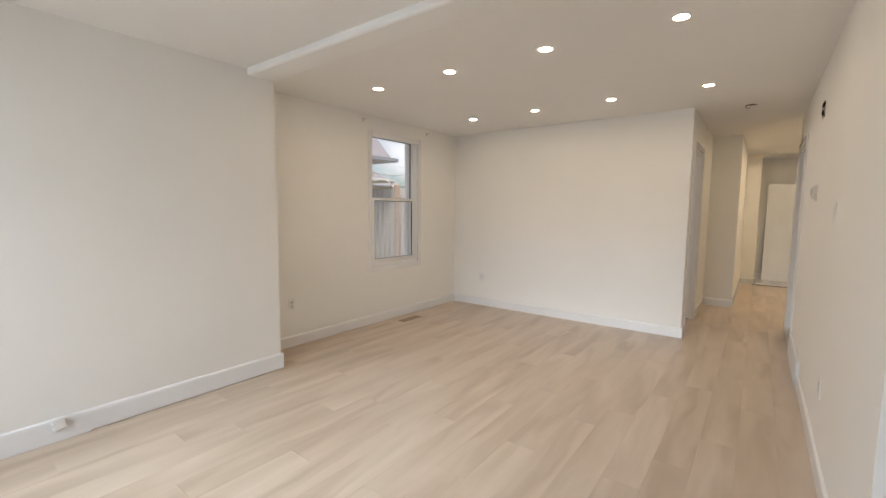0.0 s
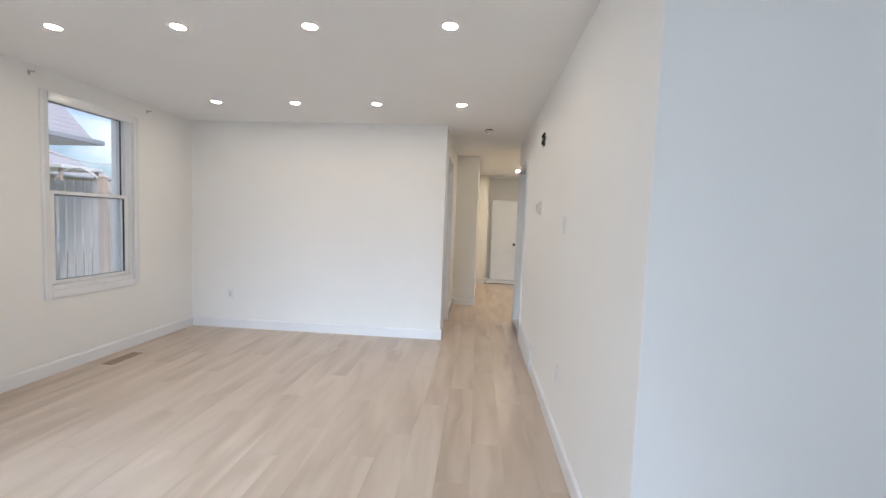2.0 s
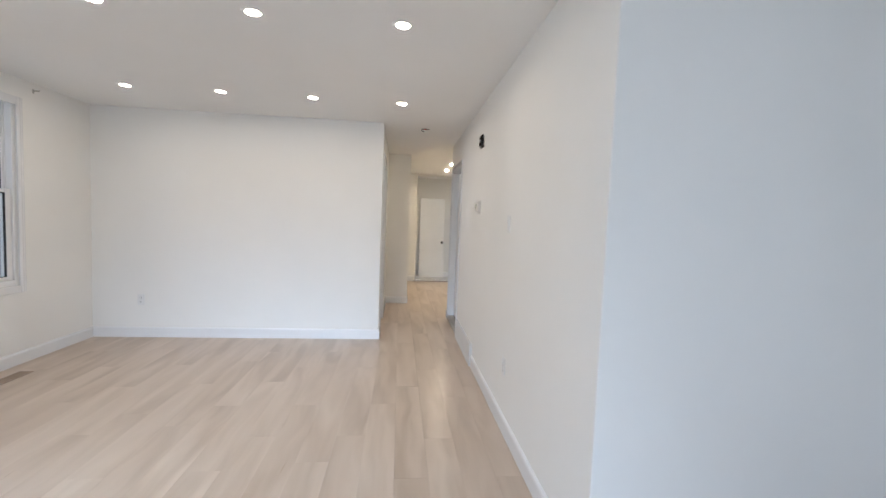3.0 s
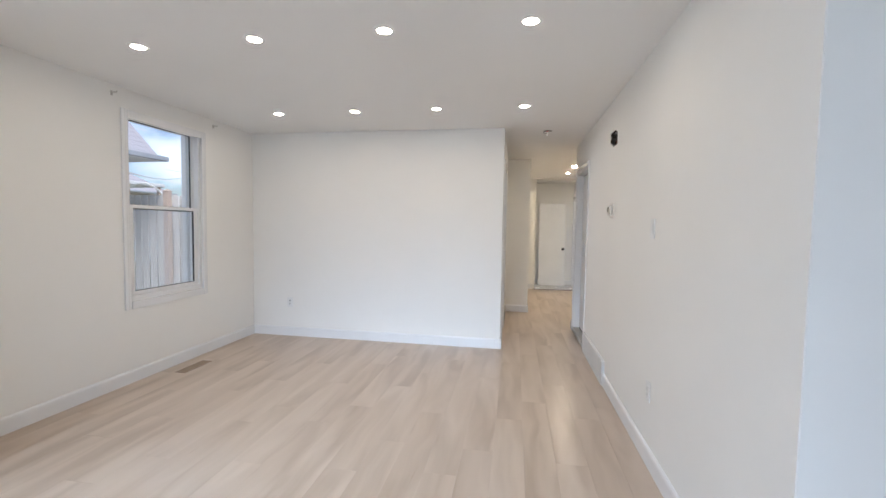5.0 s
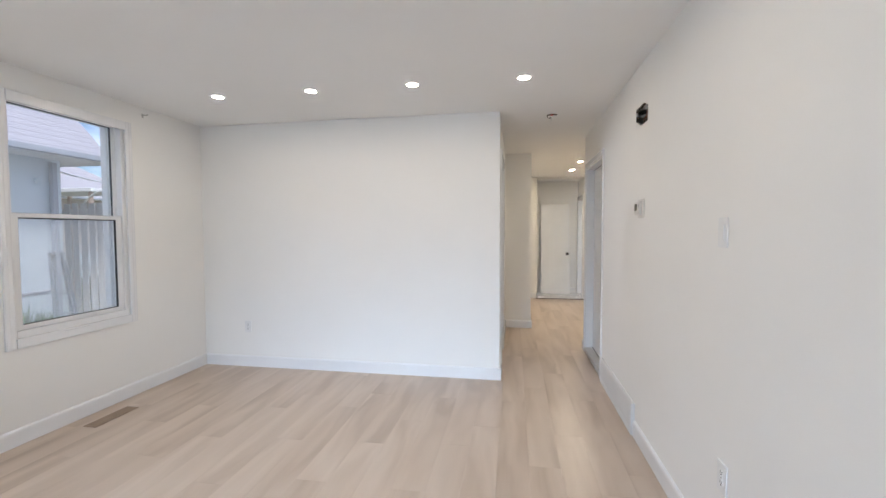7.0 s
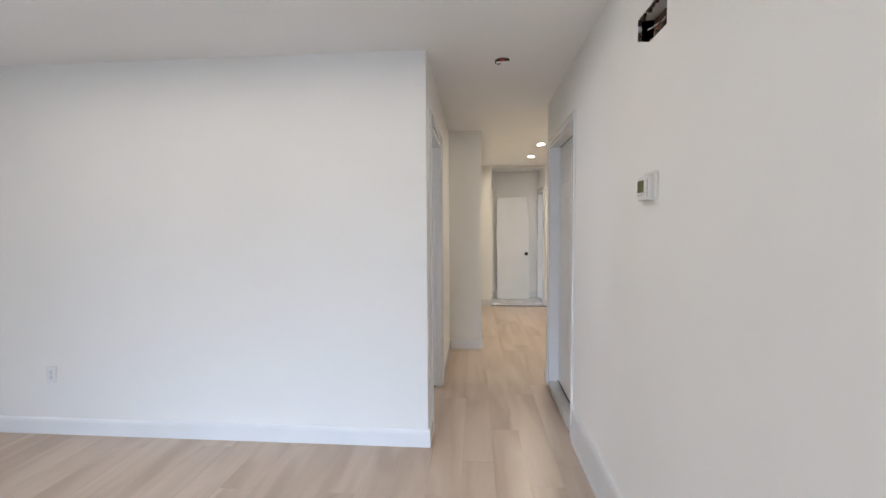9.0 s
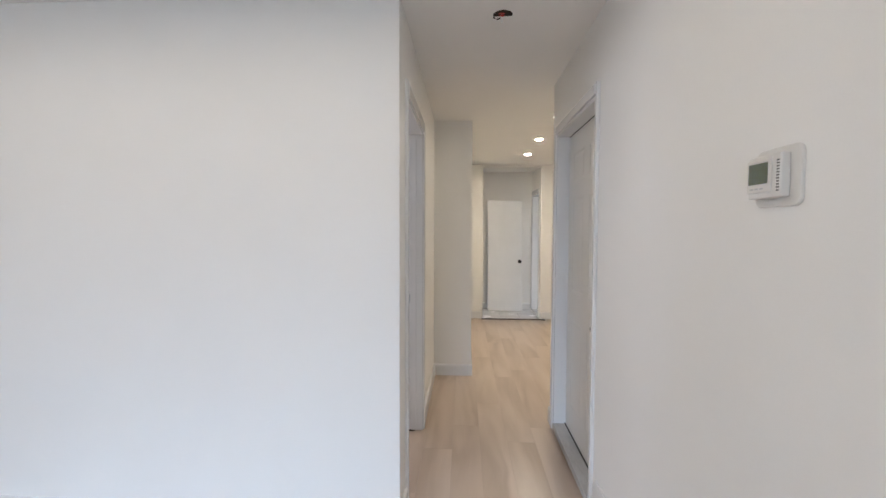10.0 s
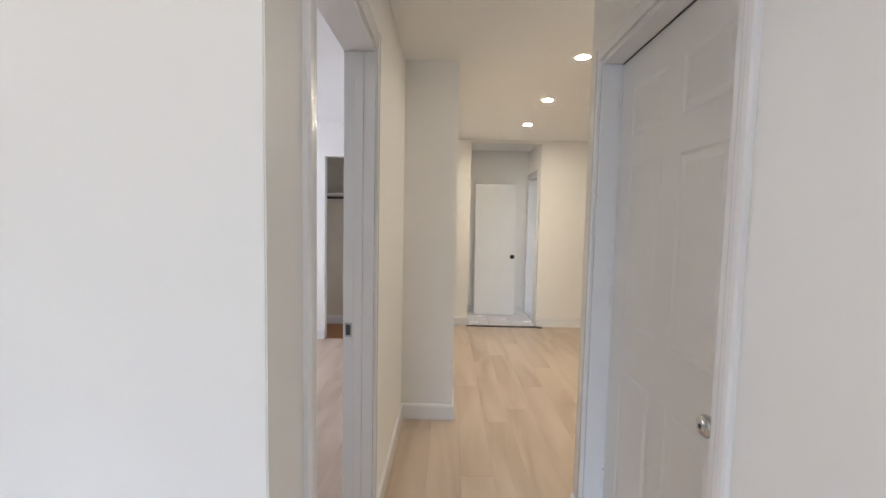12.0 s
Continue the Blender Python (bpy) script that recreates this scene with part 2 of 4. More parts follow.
GLASS = glass_material("window_glass", (0.97, 0.985, 0.98))
SCREEN = screen_material("insect_screen")
LAMPGLOW = glow_material("warm_led_diffuser", (1.0, 0.852, 0.63), LAMP_STRENGTH)
HALLGLOW = glow_material("bright_led_diffuser", (1.0, 0.855, 0.60), HALL_LAMP_STRENGTH)
SIDING = surface("pale_blue_siding", (0.60, 0.66, 0.70), (0.68, 0.74, 0.78), rough=0.7, large=1.2, fine=60.0, relief=0.1)
SOFFIT = surface("white_soffit", (0.72, 0.72, 0.72), (0.78, 0.78, 0.78), rough=0.6)
GUTTER = surface("grey_gutter", (0.34, 0.36, 0.40), (0.42, 0.44, 0.48), rough=0.45, large=4.0)
SHINGLE = shingle_material("mauve_grey_shingle", (0.35, 0.335, 0.37), (0.43, 0.41, 0.445))
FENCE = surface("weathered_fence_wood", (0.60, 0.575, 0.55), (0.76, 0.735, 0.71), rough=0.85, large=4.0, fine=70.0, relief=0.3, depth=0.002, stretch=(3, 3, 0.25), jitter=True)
POSTWOOD = surface("cedar_post", (0.48, 0.36, 0.29), (0.60, 0.47, 0.39), rough=0.8, large=4.0, fine=70.0, relief=0.3, stretch=(3, 3, 0.25))
GRASS = surface("trodden_grass_and_soil", (0.07, 0.085, 0.035), (0.16, 0.15, 0.085), rough=0.95, large=1.2, fine=26.0, relief=0.6, depth=0.02)
BRACKET = surface("dull_painted_bracket", (0.46, 0.44, 0.41), (0.56, 0.54, 0.50), rough=0.5, metal=0.2, large=20.0)
LADDERGREY = surface("dull_grey_ladder", (0.22, 0.23, 0.25), (0.30, 0.31, 0.33), rough=0.5, metal=0.3, large=8.0)
LEAF = surface("weed_leaf", (0.06, 0.11, 0.03), (0.12, 0.19, 0.06), rough=0.6, large=9.0)
ALUMINIUM = surface("dull_aluminium", (0.42, 0.44, 0.46), (0.55, 0.57, 0.60), rough=0.4, metal=0.7, large=8.0)
BRICK = surface("far_wall_stucco", (0.46, 0.40, 0.36), (0.56, 0.50, 0.45), rough=0.85, large=2.0)


# ---- mesh helpers ----
def box(bm, x0, x1, y0, y1, z0, z1, bevel=0.0, segments=2):
    made = bmesh.ops.create_cube(bm, size=1.0)["verts"]
    for v in made:
        v.co = Vector(((x0 + x1) / 2 + v.co.x * (x1 - x0), (y0 + y1) / 2 + v.co.y * (y1 - y0), (z0 + z1) / 2 + v.co.z * (z1 - z0)))
    if bevel:
        edges = list({e for v in made for e in v.link_edges})
        bmesh.ops.bevel(bm, geom=edges, offset=bevel, segments=segments, affect="EDGES", profile=0.6)
    return bm


def fresh_box(*a, **k):
    return box(bmesh.new(), *a, **k)


def lathe(bm, profile, m=Matrix.Identity(4), steps=24):
    """Turns (radius, height) pairs round z and sets the result at m."""
    rings = []
    for r, h in profile:
        rings.append([bm.verts.new(m @ Vector((r * math.cos(2 * math.pi * i / steps), r * math.sin(2 * math.pi * i / steps), h))) for i in range(steps)])
    for a, b in zip(rings, rings[1:]):
        for i in range(steps):
            bm.faces.new((a[i], a[(i + 1) % steps], b[(i + 1) % steps], b[i]))
    if profile[0][0] > 0:
        bm.faces.new(list(reversed(rings[0])))
    if profile[-1][0] > 0:
        bm.faces.new(rings[-1])
    return bm


def sweep(bm, points, radius, sides=8):
    """A round wire along points."""
    pts = [Vector(p) for p in points]
    rings = []
    for i, p in enumerate(pts):
        d = (pts[min(i + 1, len(pts) - 1)] - pts[max(i - 1, 0)]).normalized()
        u = d.orthogonal().normalized()
        w = d.cross(u)
        rings.append([bm.verts.new(p + radius * (u * math.cos(2 * math.pi * k / sides) + w * math.sin(2 * math.pi * k / sides))) for k in range(sides)])
    for a, b in zip(rings, rings[1:]):
        for k in range(sides):
            bm.faces.new((a[k], a[(k + 1) % sides], b[(k + 1) % sides], b[k]))
    bm.faces.new(list(reversed(rings[0])))
    bm.faces.new(rings[-1])
    return bm


def mesh_of(name, bm, material, smooth=False):
    bmesh.ops.recalc_face_normals(bm, faces=bm.faces[:])
    me = bpy.data.meshes.new(name)
    bm.to_mesh(me)
    bm.free()
    me.materials.append(material)
    if smooth:
        for f in me.polygons:
            f.use_smooth = True
        me.set_sharp_from_angle(angle=radians(40))
    return me


def part(name, bm, material, parent, label="", smooth=False):
    ob = new(name, mesh_of(name, bm, material, smooth))
    ob.parent = parent
    if label:
        ob["label"] = label
    return ob


def structure(name, bm, material, label, category, smooth=False):
    return tagged(new(name, mesh_of(name, bm, material, smooth)), label, category, kind="structure")


def thing(name, at, label, category, group="", kind=""):
    ob = new(name)
    ob.empty_display_size = 0.05
    ob.matrix_world = at if isinstance(at, Matrix) else Matrix.Translation(at)
    return tagged(ob, label, category, group, kind)


def wall_mesh(axis, p0, p1, a0, a1, z0, z1, openings=(), rounded=()):
    """A wall with real openings: thickness p0..p1 across the axis, a0..a1 along, openings (a0, a1, z0, z1).
    rounded: plan points (x, y) whose upright edge has a soft corner bead."""
    bm = bmesh.new()
    cuts_a = sorted({a0, a1, *(v for o in openings for v in o[:2] if a0 < v < a1)})
    cuts_z = sorted({z0, z1, *(v for o in openings for v in o[2:] if z0 < v < z1)})
    cache = {}

    def vert(p, a, z):
        key = (round(p, 5), round(a, 5), round(z, 5))
        if key not in cache:
            cache[key] = bm.verts.new((p, a, z) if axis == "x" else (a, p, z))
        return cache[key]

    def solid(i, k):
        if not (0 <= i < len(cuts_a) - 1 and 0 <= k < len(cuts_z) - 1):
            return False
        ca, cz = (cuts_a[i] + cuts_a[i + 1]) / 2, (cuts_z[k] + cuts_z[k + 1]) / 2
        return not any(o[0] < ca < o[1] and o[2] < cz < o[3] for o in openings)

    for i in range(len(cuts_a) - 1):
        for k in range(len(cuts_z) - 1):
            if not solid(i, k):
                continue
            a, b, c, d = cuts_a[i], cuts_a[i + 1], cuts_z[k], cuts_z[k + 1]
            for p in (p0, p1):
                bm.faces.new([vert(p, a, c), vert(p, b, c), vert(p, b, d), vert(p, a, d)])
            for on, e in ((solid(i - 1, k), (a, c, a, d)), (solid(i + 1, k), (b, c, b, d)), (solid(i, k - 1), (a, c, b, c)), (solid(i, k + 1), (a, d, b, d))):
                if not on:
                    bm.faces.new([vert(p0, e[0], e[1]), vert(p1, e[0], e[1]), vert(p1, e[2], e[3]), vert(p0, e[2], e[3])])
    bmesh.ops.recalc_face_normals(bm, faces=bm.faces[:])
    edges = [e for e in bm.edges for (x, y) in rounded
             if abs(e.verts[0].co.z - e.verts[1].co.z) > 1e-4 and all(abs(v.co.x - x) < 1e-3 and abs(v.co.y - y) < 1e-3 for v in e.verts)]
    if edges:
        bmesh.ops.bevel(bm, geom=edges, offset=0.0025, segments=2, affect="EDGES")
    return bm


# ---- shell ----
CEIL_Z, FRONT_CEIL = 2.40, 2.384
HALL_L, JOG_X, JOG_Y, END_Y, CORNER_Y = -0.540, -0.187, 7.09, 9.71, 6.18
WIN = (3.310, 4.150, 0.675, 2.205)
DOOR_L = (5.225, 5.985, -0.01, 2.035)
DOOR_R = (5.205, 6.045, -0.01, 2.025)
HOLE = (3.925, 4.175, 2.010, 2.138)
CLOSET = (-1.616, -0.85, -0.01, 2.04)

structure("wall_left_front", wall_mesh("x", LEFT_X - 0.15, STUB_X, FRONT_Y - 0.15, 1.888, -0.1, 2.55, rounded=[(STUB_X, 1.888)]), WALL, "white painted plaster wall beside the removed partition", "wall")
structure("wall_left", wall_mesh("x", LEFT_X - 0.15, LEFT_X, 1.888, 10.8, -0.1, 2.55, [WIN, (7.3, 8.5, 0.95, 2.05)]), WALL, "white painted outside wall with a sash window", "wall")
structure("wall_far", wall_mesh("y", FAR_Y, FAR_Y + 0.115, LEFT_X, HALL_L - 0.115, -0.1, 2.55), WALL, "white painted partition at the end of the living room", "wall")
structure("wall_hall_left", wall_mesh("x", HALL_L - 0.115, HALL_L, FAR_Y, JOG_Y, -0.1, 2.55, [DOOR_L], [(HALL_L, FAR_Y)]), WALL, "white painted hallway wall with an open doorway", "wall")
structure("wall_hall_jog", wall_mesh("x", HALL_L - 0.115, JOG_X, JOG_Y, END_Y, -0.1, 2.55, rounded=[(JOG_X, JOG_Y)]), WALL, "white painted wall that steps into the hallway", "wall")
structure("wall_right", wall_mesh("x", RIGHT_X, RIGHT_X + 0.115, 1.665, CORNER_Y, -0.1, 2.55, [DOOR_R, HOLE], [(RIGHT_X, 1.665), (RIGHT_X, CORNER_Y)]), WALL, "white painted wall with a closed door and a cut hole", "wall")
structure("wall_entry", wall_mesh("y", 1.665, 1.78, RIGHT_X + 0.115, 2.40, -0.1, 2.55), WALL, "white painted wall facing the front window", "wall")
structure("wall_entry_side", wall_mesh("x", 2.40, 2.52, FRONT_Y - 0.15, 1.78, -0.1, 2.55), WALL, "plain white wall closing the entry", "wall")
structure("wall_front", wall_mesh("y", FRONT_Y - 0.15, FRONT_Y, STUB_X, 2.40, -0.1, 2.55, [(-2.9, -0.6, 0.65, 2.15), (0.6, 1.3, 0.4, 2.10)]), WALL, "white painted front wall with window openings", "wall")
structure("wall_hall_end", wall_mesh("y", END_Y, END_Y + 0.115, HALL_L - 0.115, 2.60, -0.1, 2.55, [(0.03, 0.925, -0.01, 2.362)], [(0.03, END_Y), (0.925, END_Y)]), WALL, "cream lit wall with a full-height opening", "wall")
structure("wall_kitchen_side", wall_mesh("x", 2.60, 2.72, CORNER_Y - 0.115, END_Y + 0.115, -0.1, 2.55), WALL, "plain white wall closing the back room", "wall")
structure("wall_kitchen_front", wall_mesh("y", CORNER_Y - 0.115, CORNER_Y, RIGHT_X + 0.115, 2.60, -0.1, 2.55), WALL, "plain white wall behind the hallway corner", "wall")
structure("wall_alcove_left", wall_mesh("x", -0.085, 0.03, END_Y + 0.115, 10.56, -0.1, 2.55), WALL, "white painted side wall of the back entry", "wall")
structure("wall_alcove_back", wall_mesh("y", 10.56, 10.68, -0.085, 1.05, -0.1, 2.55), WALL, "white painted back wall of the back entry", "wall")
structure("wall_alcove_right", wall_mesh("x", 0.925, 1.05, END_Y + 0.115, 10.56, -0.1, 2.55, [(9.90, 10.50, -0.01, 1.99)]), WALL, "white painted side wall with a doorway", "wall")
structure("wall_closet_front", wall_mesh("y", 8.93, 9.02, LEFT_X, HALL_L - 0.115, -0.1, 2.55, [CLOSET]), WALL, "white painted bedroom wall with a closet opening", "wall")
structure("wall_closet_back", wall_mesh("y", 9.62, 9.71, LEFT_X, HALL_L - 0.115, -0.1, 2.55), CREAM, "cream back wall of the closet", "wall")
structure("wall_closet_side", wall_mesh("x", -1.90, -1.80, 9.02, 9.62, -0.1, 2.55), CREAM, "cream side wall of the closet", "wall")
structure("beam", fresh_box(STUB_X, RIGHT_X, 1.665, 1.888, 2.337, 2.55, 0.026, 6), CEIL, "white painted ceiling beam where a partition stood", "beam")


def ceiling_mesh(x0, x1, y0, y1, z, hole=None):
    """A ceiling slab, with a round hole (x, y, radius) where asked."""
    if not hole:
        return fresh_box(x0, x1, y0, y1, z, z + 0.1)
    hx, hy, r = hole
    s = r * 1.6
    bm = bmesh.new()
    xs, ys = [x0, hx - s, hx + s, x1], [y0, hy - s, hy + s, y1]
    grid = {(i, k): bm.verts.new((xs[i], ys[k], z)) for i in range(4) for k in range(4)}
    for i in range(3):
        for k in range(3):
            if (i, k) != (1, 1):
                bm.faces.new([grid[i, k], grid[i + 1, k], grid[i + 1, k + 1], grid[i, k + 1]])
    n = 32
    rim = [bm.verts.new((hx + r * math.cos(2 * math.pi * (i + 0.5) / n - 0.75 * math.pi), hy + r * math.sin(2 * math.pi * (i + 0.5) / n - 0.75 * math.pi), z)) for i in range(n)]
    corners = [grid[1, 1], grid[2, 1], grid[2, 2], grid[1, 2]]
    q = n // 4
    for c in range(4):
        for i in range(q - 1):
            bm.faces.new([corners[c], rim[c * q + i], rim[c * q + i + 1]][::1])
        bm.faces.new([corners[c], rim[c * q + q - 1], rim[(c * q + q) % n], corners[(c + 1) % 4]])
    up = [bm.verts.new((v.co.x, v.co.y, z + 0.1)) for v in rim]
    for i in range(n):
        bm.faces.new([rim[i], rim[(i + 1) % n], up[(i + 1) % n], up[i]])
    top = [bm.verts.new((x, y, z + 0.1)) for x, y in ((x0, y0), (x1, y0), (x1, y1), (x0, y1))]
    base = [grid[0, 0], grid[3, 0], grid[3, 3], grid[0, 3]]
    sides = [[grid[i, 0] for i in range(4)], [grid[3, k] for k in range(4)], [grid[i, 3] for i in (3, 2, 1, 0)], [grid[0, k] for k in (3, 2, 1, 0)]]
    for c in range(4):
        bm.faces.new([*sides[c], top[(c + 1) % 4], top[c]])
    return bm


JBOX = (-0.078, 5.189)
structure("ceiling", ceiling_mesh(LEFT_X - 0.15, 2.72, 1.888, 10.68, CEIL_Z, (*JBOX, 0.046)), CEIL, "flat white painted ceiling with recessed lights", "ceiling")
structure("ceiling_front", ceiling_mesh(LEFT_X - 0.15, 2.52, FRONT_Y - 0.15, 1.665, FRONT_CEIL), CEIL, "flat white painted ceiling of the front room", "ceiling")
structure("ceiling_entry_strip", fresh_box(RIGHT_X, 2.52, 1.665, 1.888, FRONT_CEIL + 0.02, FRONT_CEIL + 0.1), CEIL, "white ceiling over the partition", "ceiling")
# Unseen slab added over all rooms to block sun and sky from above.
structure("daylight_block_deck", fresh_box(LEFT_X - 0.15, 2.72, FRONT_Y - 0.15, 10.68, 2.56, 2.66), SUBFLOOR, "unseen slab added above the ceilings to keep daylight out", "roof deck")


# ---- skirting ----
def base_run(x0, y0, x1, y1, inward, height=0.108, deep=0.014, lift=0.001):
    """A skirting board along a wall's foot; inward: the side (x, y) towards the room."""
    bm = bmesh.new()
    prof = [(0.0, 0.0), (deep, 0.0), (deep, height - 0.022), (deep * 0.86, height - 0.010), (deep * 0.5, height - 0.003), (0.0, height)]
    ends = []
    for x, y in ((x0, y0), (x1, y1)):
        ends.append([bm.verts.new((x + inward[0] * d, y + inward[1] * d, max(z, lift))) for d, z in prof])
    n = len(prof)
    for i in range(n):
        bm.faces.new([ends[0][i], ends[0][(i + 1) % n], ends[1][(i + 1) % n], ends[1][i]])
    bm.faces.new(list(reversed(ends[0])))
    bm.faces.new(ends[1])
    return structure("baseboard", bm, TRIM, "white painted wooden skirting board along the wall", "baseboard")


base_run(STUB_X, FRONT_Y, STUB_X, 0.62, (1, 0), 0.135)
base_run(STUB_X, 0.62, STUB_X, 1.902, (1, 0), 0.135, lift=0.006)
base_run(LEFT_X + 0.014, 1.888, STUB_X, 1.888, (0, 1), 0.135)
base_run(LEFT_X, 1.902, LEFT_X, FAR_Y - 0.014, (1, 0))
base_run(LEFT_X, FAR_Y, HALL_L + 0.014, FAR_Y, (0, -1))
base_run(HALL_L, FAR_Y, HALL_L, 5.16, (1, 0))
base_run(HALL_L, 6.05, HALL_L, JOG_Y - 0.014, (1, 0))
base_run(HALL_L, JOG_Y, JOG_X + 0.014, JOG_Y, (0, -1))
base_run(JOG_X, JOG_Y, JOG_X, END_Y - 0.014, (1, 0))
base_run(JOG_X, END_Y, 0.03, END_Y, (0, -1))
base_run(0.925, END_Y, 2.60, END_Y, (0, -1))
base_run(RIGHT_X, 1.651, RIGHT_X, 4.085, (-1, 0))
base_run(RIGHT_X, 5.10, RIGHT_X, 5.152, (-1, 0))
base_run(RIGHT_X, 6.098, RIGHT_X, CORNER_Y, (-1, 0))
base_run(RIGHT_X, 1.665, 2.40, 1.665, (0, -1))
base_run(LEFT_X + 0.014, 8.93, -1.616, 8.93, (0, -1))
base_run(-1.80, 9.62, HALL_L - 0.115, 9.62, (0, -1))
base_run(0.03, 10.56, 0.925, 10.56, (0, -1))
base_run(2.40, FRONT_Y, 2.40, 1.651, (-1, 0))


# ---- doors and their frames ----
def casing_leg(axis, face, out, a0, a1, z0, z1):
    """One stepped casing board on a wall face; out is the side it stands proud to."""
    bm = bmesh.new()
    wide = a1 - a0
    prof = [(0, 0), (0, 0.011), (wide * 0.12, 0.016), (wide * 0.42, 0.016), (wide * 0.55, 0.012), (wide * 0.88, 0.010), (wide, 0.007), (wide, 0)]
    rows = []
    for z in (z0, z1):
        rows.append([bm.verts.new((face + out * d, a0 + a, z) if axis == "x" else (a0 + a, face + out * d, z)) for a, d in prof])
    n = len(prof)
    for i in range(n):
        bm.faces.new([rows[0][i], rows[0][(i + 1) % n], rows[1][(i + 1) % n], rows[1][i]])
    bm.faces.new(list(reversed(rows[0])))
    bm.faces.new(rows[1])
    return bm


def head_board(face, out, a0, a1, z0, z1):
    return fresh_box(min(face, face + out * 0.014), max(face, face + out * 0.014), a0, a1, z0, z1, 0.003)


def doorway(name, face, out, opening, depth, label, wide=0.065):
    """Casing on the face x = face and a jamb lining that runs back through the wall."""
    y0, y1, _, top = opening
    d = thing(name, (face, (y0 + y1) / 2, 0), label, "door frame", kind="structure")
    m = Matrix.Translation((-face, -(y0 + y1) / 2, 0))
    back = face - out * depth
    lo, hi = min(face + out * 0.004, back), max(face + out * 0.004, back)
    pieces = [("casing", casing_leg("x", face, out, y0 - wide, y0 - 0.004, 0.001, top + wide)),
              ("casing", casing_leg("x", face, out, y1 + 0.004, y1 + wide, 0.001, top + wide)),
              ("head_casing", head_board(face, out, y0 - 0.004, y1 + 0.004, top + 0.004, top + wide)),
              ("jamb", fresh_box(lo, hi, y0, y0 + 0.018, 0.002, top, 0.002)),
              ("jamb", fresh_box(lo, hi, y1 - 0.018, y1, 0.002, top, 0.002)),
              ("head_jamb", fresh_box(lo, hi, y0 + 0.018, y1 - 0.018, top - 0.018, top, 0.002))]
    for n, bm in pieces:
        bm.transform(m)
        part(n, bm, TRIM, d)
    return d


frame_l = doorway("door_1", HALL_L, 1, DOOR_L, 0.119, "open doorway with white painted casing and jamb")
stop = fresh_box(-0.075, -0.04, 0.350, 0.3615, 0.01, 2.01, 0.002)
part("door_stop", stop, TRIM, frame_l)
plate = part("strike_plate", fresh_box(-0.112, -0.082, 0.3600, 0.3622, 0.885, 0.945, 0.0008), ALUMINIUM, frame_l, "worn metal strike plate let into the jamb")
part("latch_hole", fresh_box(-0.107, -0.088, 0.3590, 0.3615, 0.893, 0.937), SLOT, plate)
# Dark strip at the jamb foot paints in the shade of a gap.
part("foot_gap_strip", fresh_box(-0.09, -0.05, 0.350, 0.363, 0.001, 0.008), SLOT, frame_l, "dark strip put in for the shaded gap under the jamb")

frame_r = doorway("door_2", RIGHT_X, -1, DOOR_R, 0.115, "white door frame with a painted casing", 0.052)


def panel_door(width, height, thick, rows, cols):
    """A moulded panel door lying in the y-z plane, face towards -x; rows and cols are panel spans."""
    bm = bmesh.new()
    ys = sorted({0.0, width, *(v for c in cols for v in c)})
    zs = sorted({0.0, height, *(v for r in rows for v in r)})
    v = {(i, k): bm.verts.new((0, y, z)) for i, y in enumerate(ys) for k, z in enumerate(zs)}
    panels = []
    for i in range(len(ys) - 1):
        for k in range(len(zs) - 1):
            f = bm.faces.new([v[i, k], v[i, k + 1], v[i + 1, k + 1], v[i + 1, k]])
            if (ys[i], ys[i + 1]) in cols and (zs[k], zs[k + 1]) in rows:
                panels.append(f)
    back = [bm.verts.new((thick, y, z)) for y, z in ((0, 0), (width, 0), (width, height), (0, height))]
    bm.faces.new(back)
    n, m = len(ys), len(zs)
    runs = [[v[i, 0] for i in range(n)], [v[n - 1, k] for k in range(m)], [v[i, m - 1] for i in range(n - 1, -1, -1)], [v[0, k] for k in range(m - 1, -1, -1)]]
    for c in range(4):
        bm.faces.new([*runs[c], back[(c + 1) % 4], back[c]])
    bmesh.ops.recalc_face_normals(bm, faces=bm.faces[:])
    bmesh.ops.inset_individual(bm, faces=panels, thickness=0.014, depth=-0.0032)
    bmesh.ops.inset_individual(bm, faces=panels, thickness=0.010, depth=0.0)
    bmesh.ops.inset_individual(bm, faces=panels, thickness=0.026, depth=0.0028)
    return bm


leaf_y0, leaf_y1 = DOOR_R[0] + 0.0205, DOOR_R[1] - 0.022
LEAF_W = leaf_y1 - leaf_y0
door = thing("panel_door", (RIGHT_X + 0.078, leaf_y0, 0.055), "closed white six-panel interior door with chrome knob", "door")
cols = [(0.105, LEAF_W / 2 - 0.05), (LEAF_W / 2 + 0.05, LEAF_W - 0.105)]
part("leaf", panel_door(LEAF_W, 1.948, 0.035, [(0.17, 0.75), (0.93, 1.53), (1.64, 1.82)], cols), DOORPAINT, door)
KNOB = [(0.0, 0.0), (0.030, 0.0), (0.031, 0.004), (0.026, 0.009), (0.012, 0.012), (0.011, 0.026), (0.020, 0.032), (0.027, 0.042), (0.028, 0.050), (0.023, 0.058), (0.012, 0.062), (0.0, 0.0625)]
knob = part("knob", lathe(bmesh.new(), KNOB, Matrix.Translation((0, 0.068, 0.825)) @ Matrix.Rotation(-math.pi / 2, 4, "Y")), CHROME, door, "polished chrome round knob", smooth=True)
part("key_disc", lathe(bmesh.new(), [(0.0, 0.0622), (0.006, 0.0624), (0.005, 0.0632), (0.0, 0.0634)], Matrix.Translation((0, 0.068, 0.825)) @ Matrix.Rotation(-math.pi / 2, 4, "Y")), BLACKMETAL, knob)
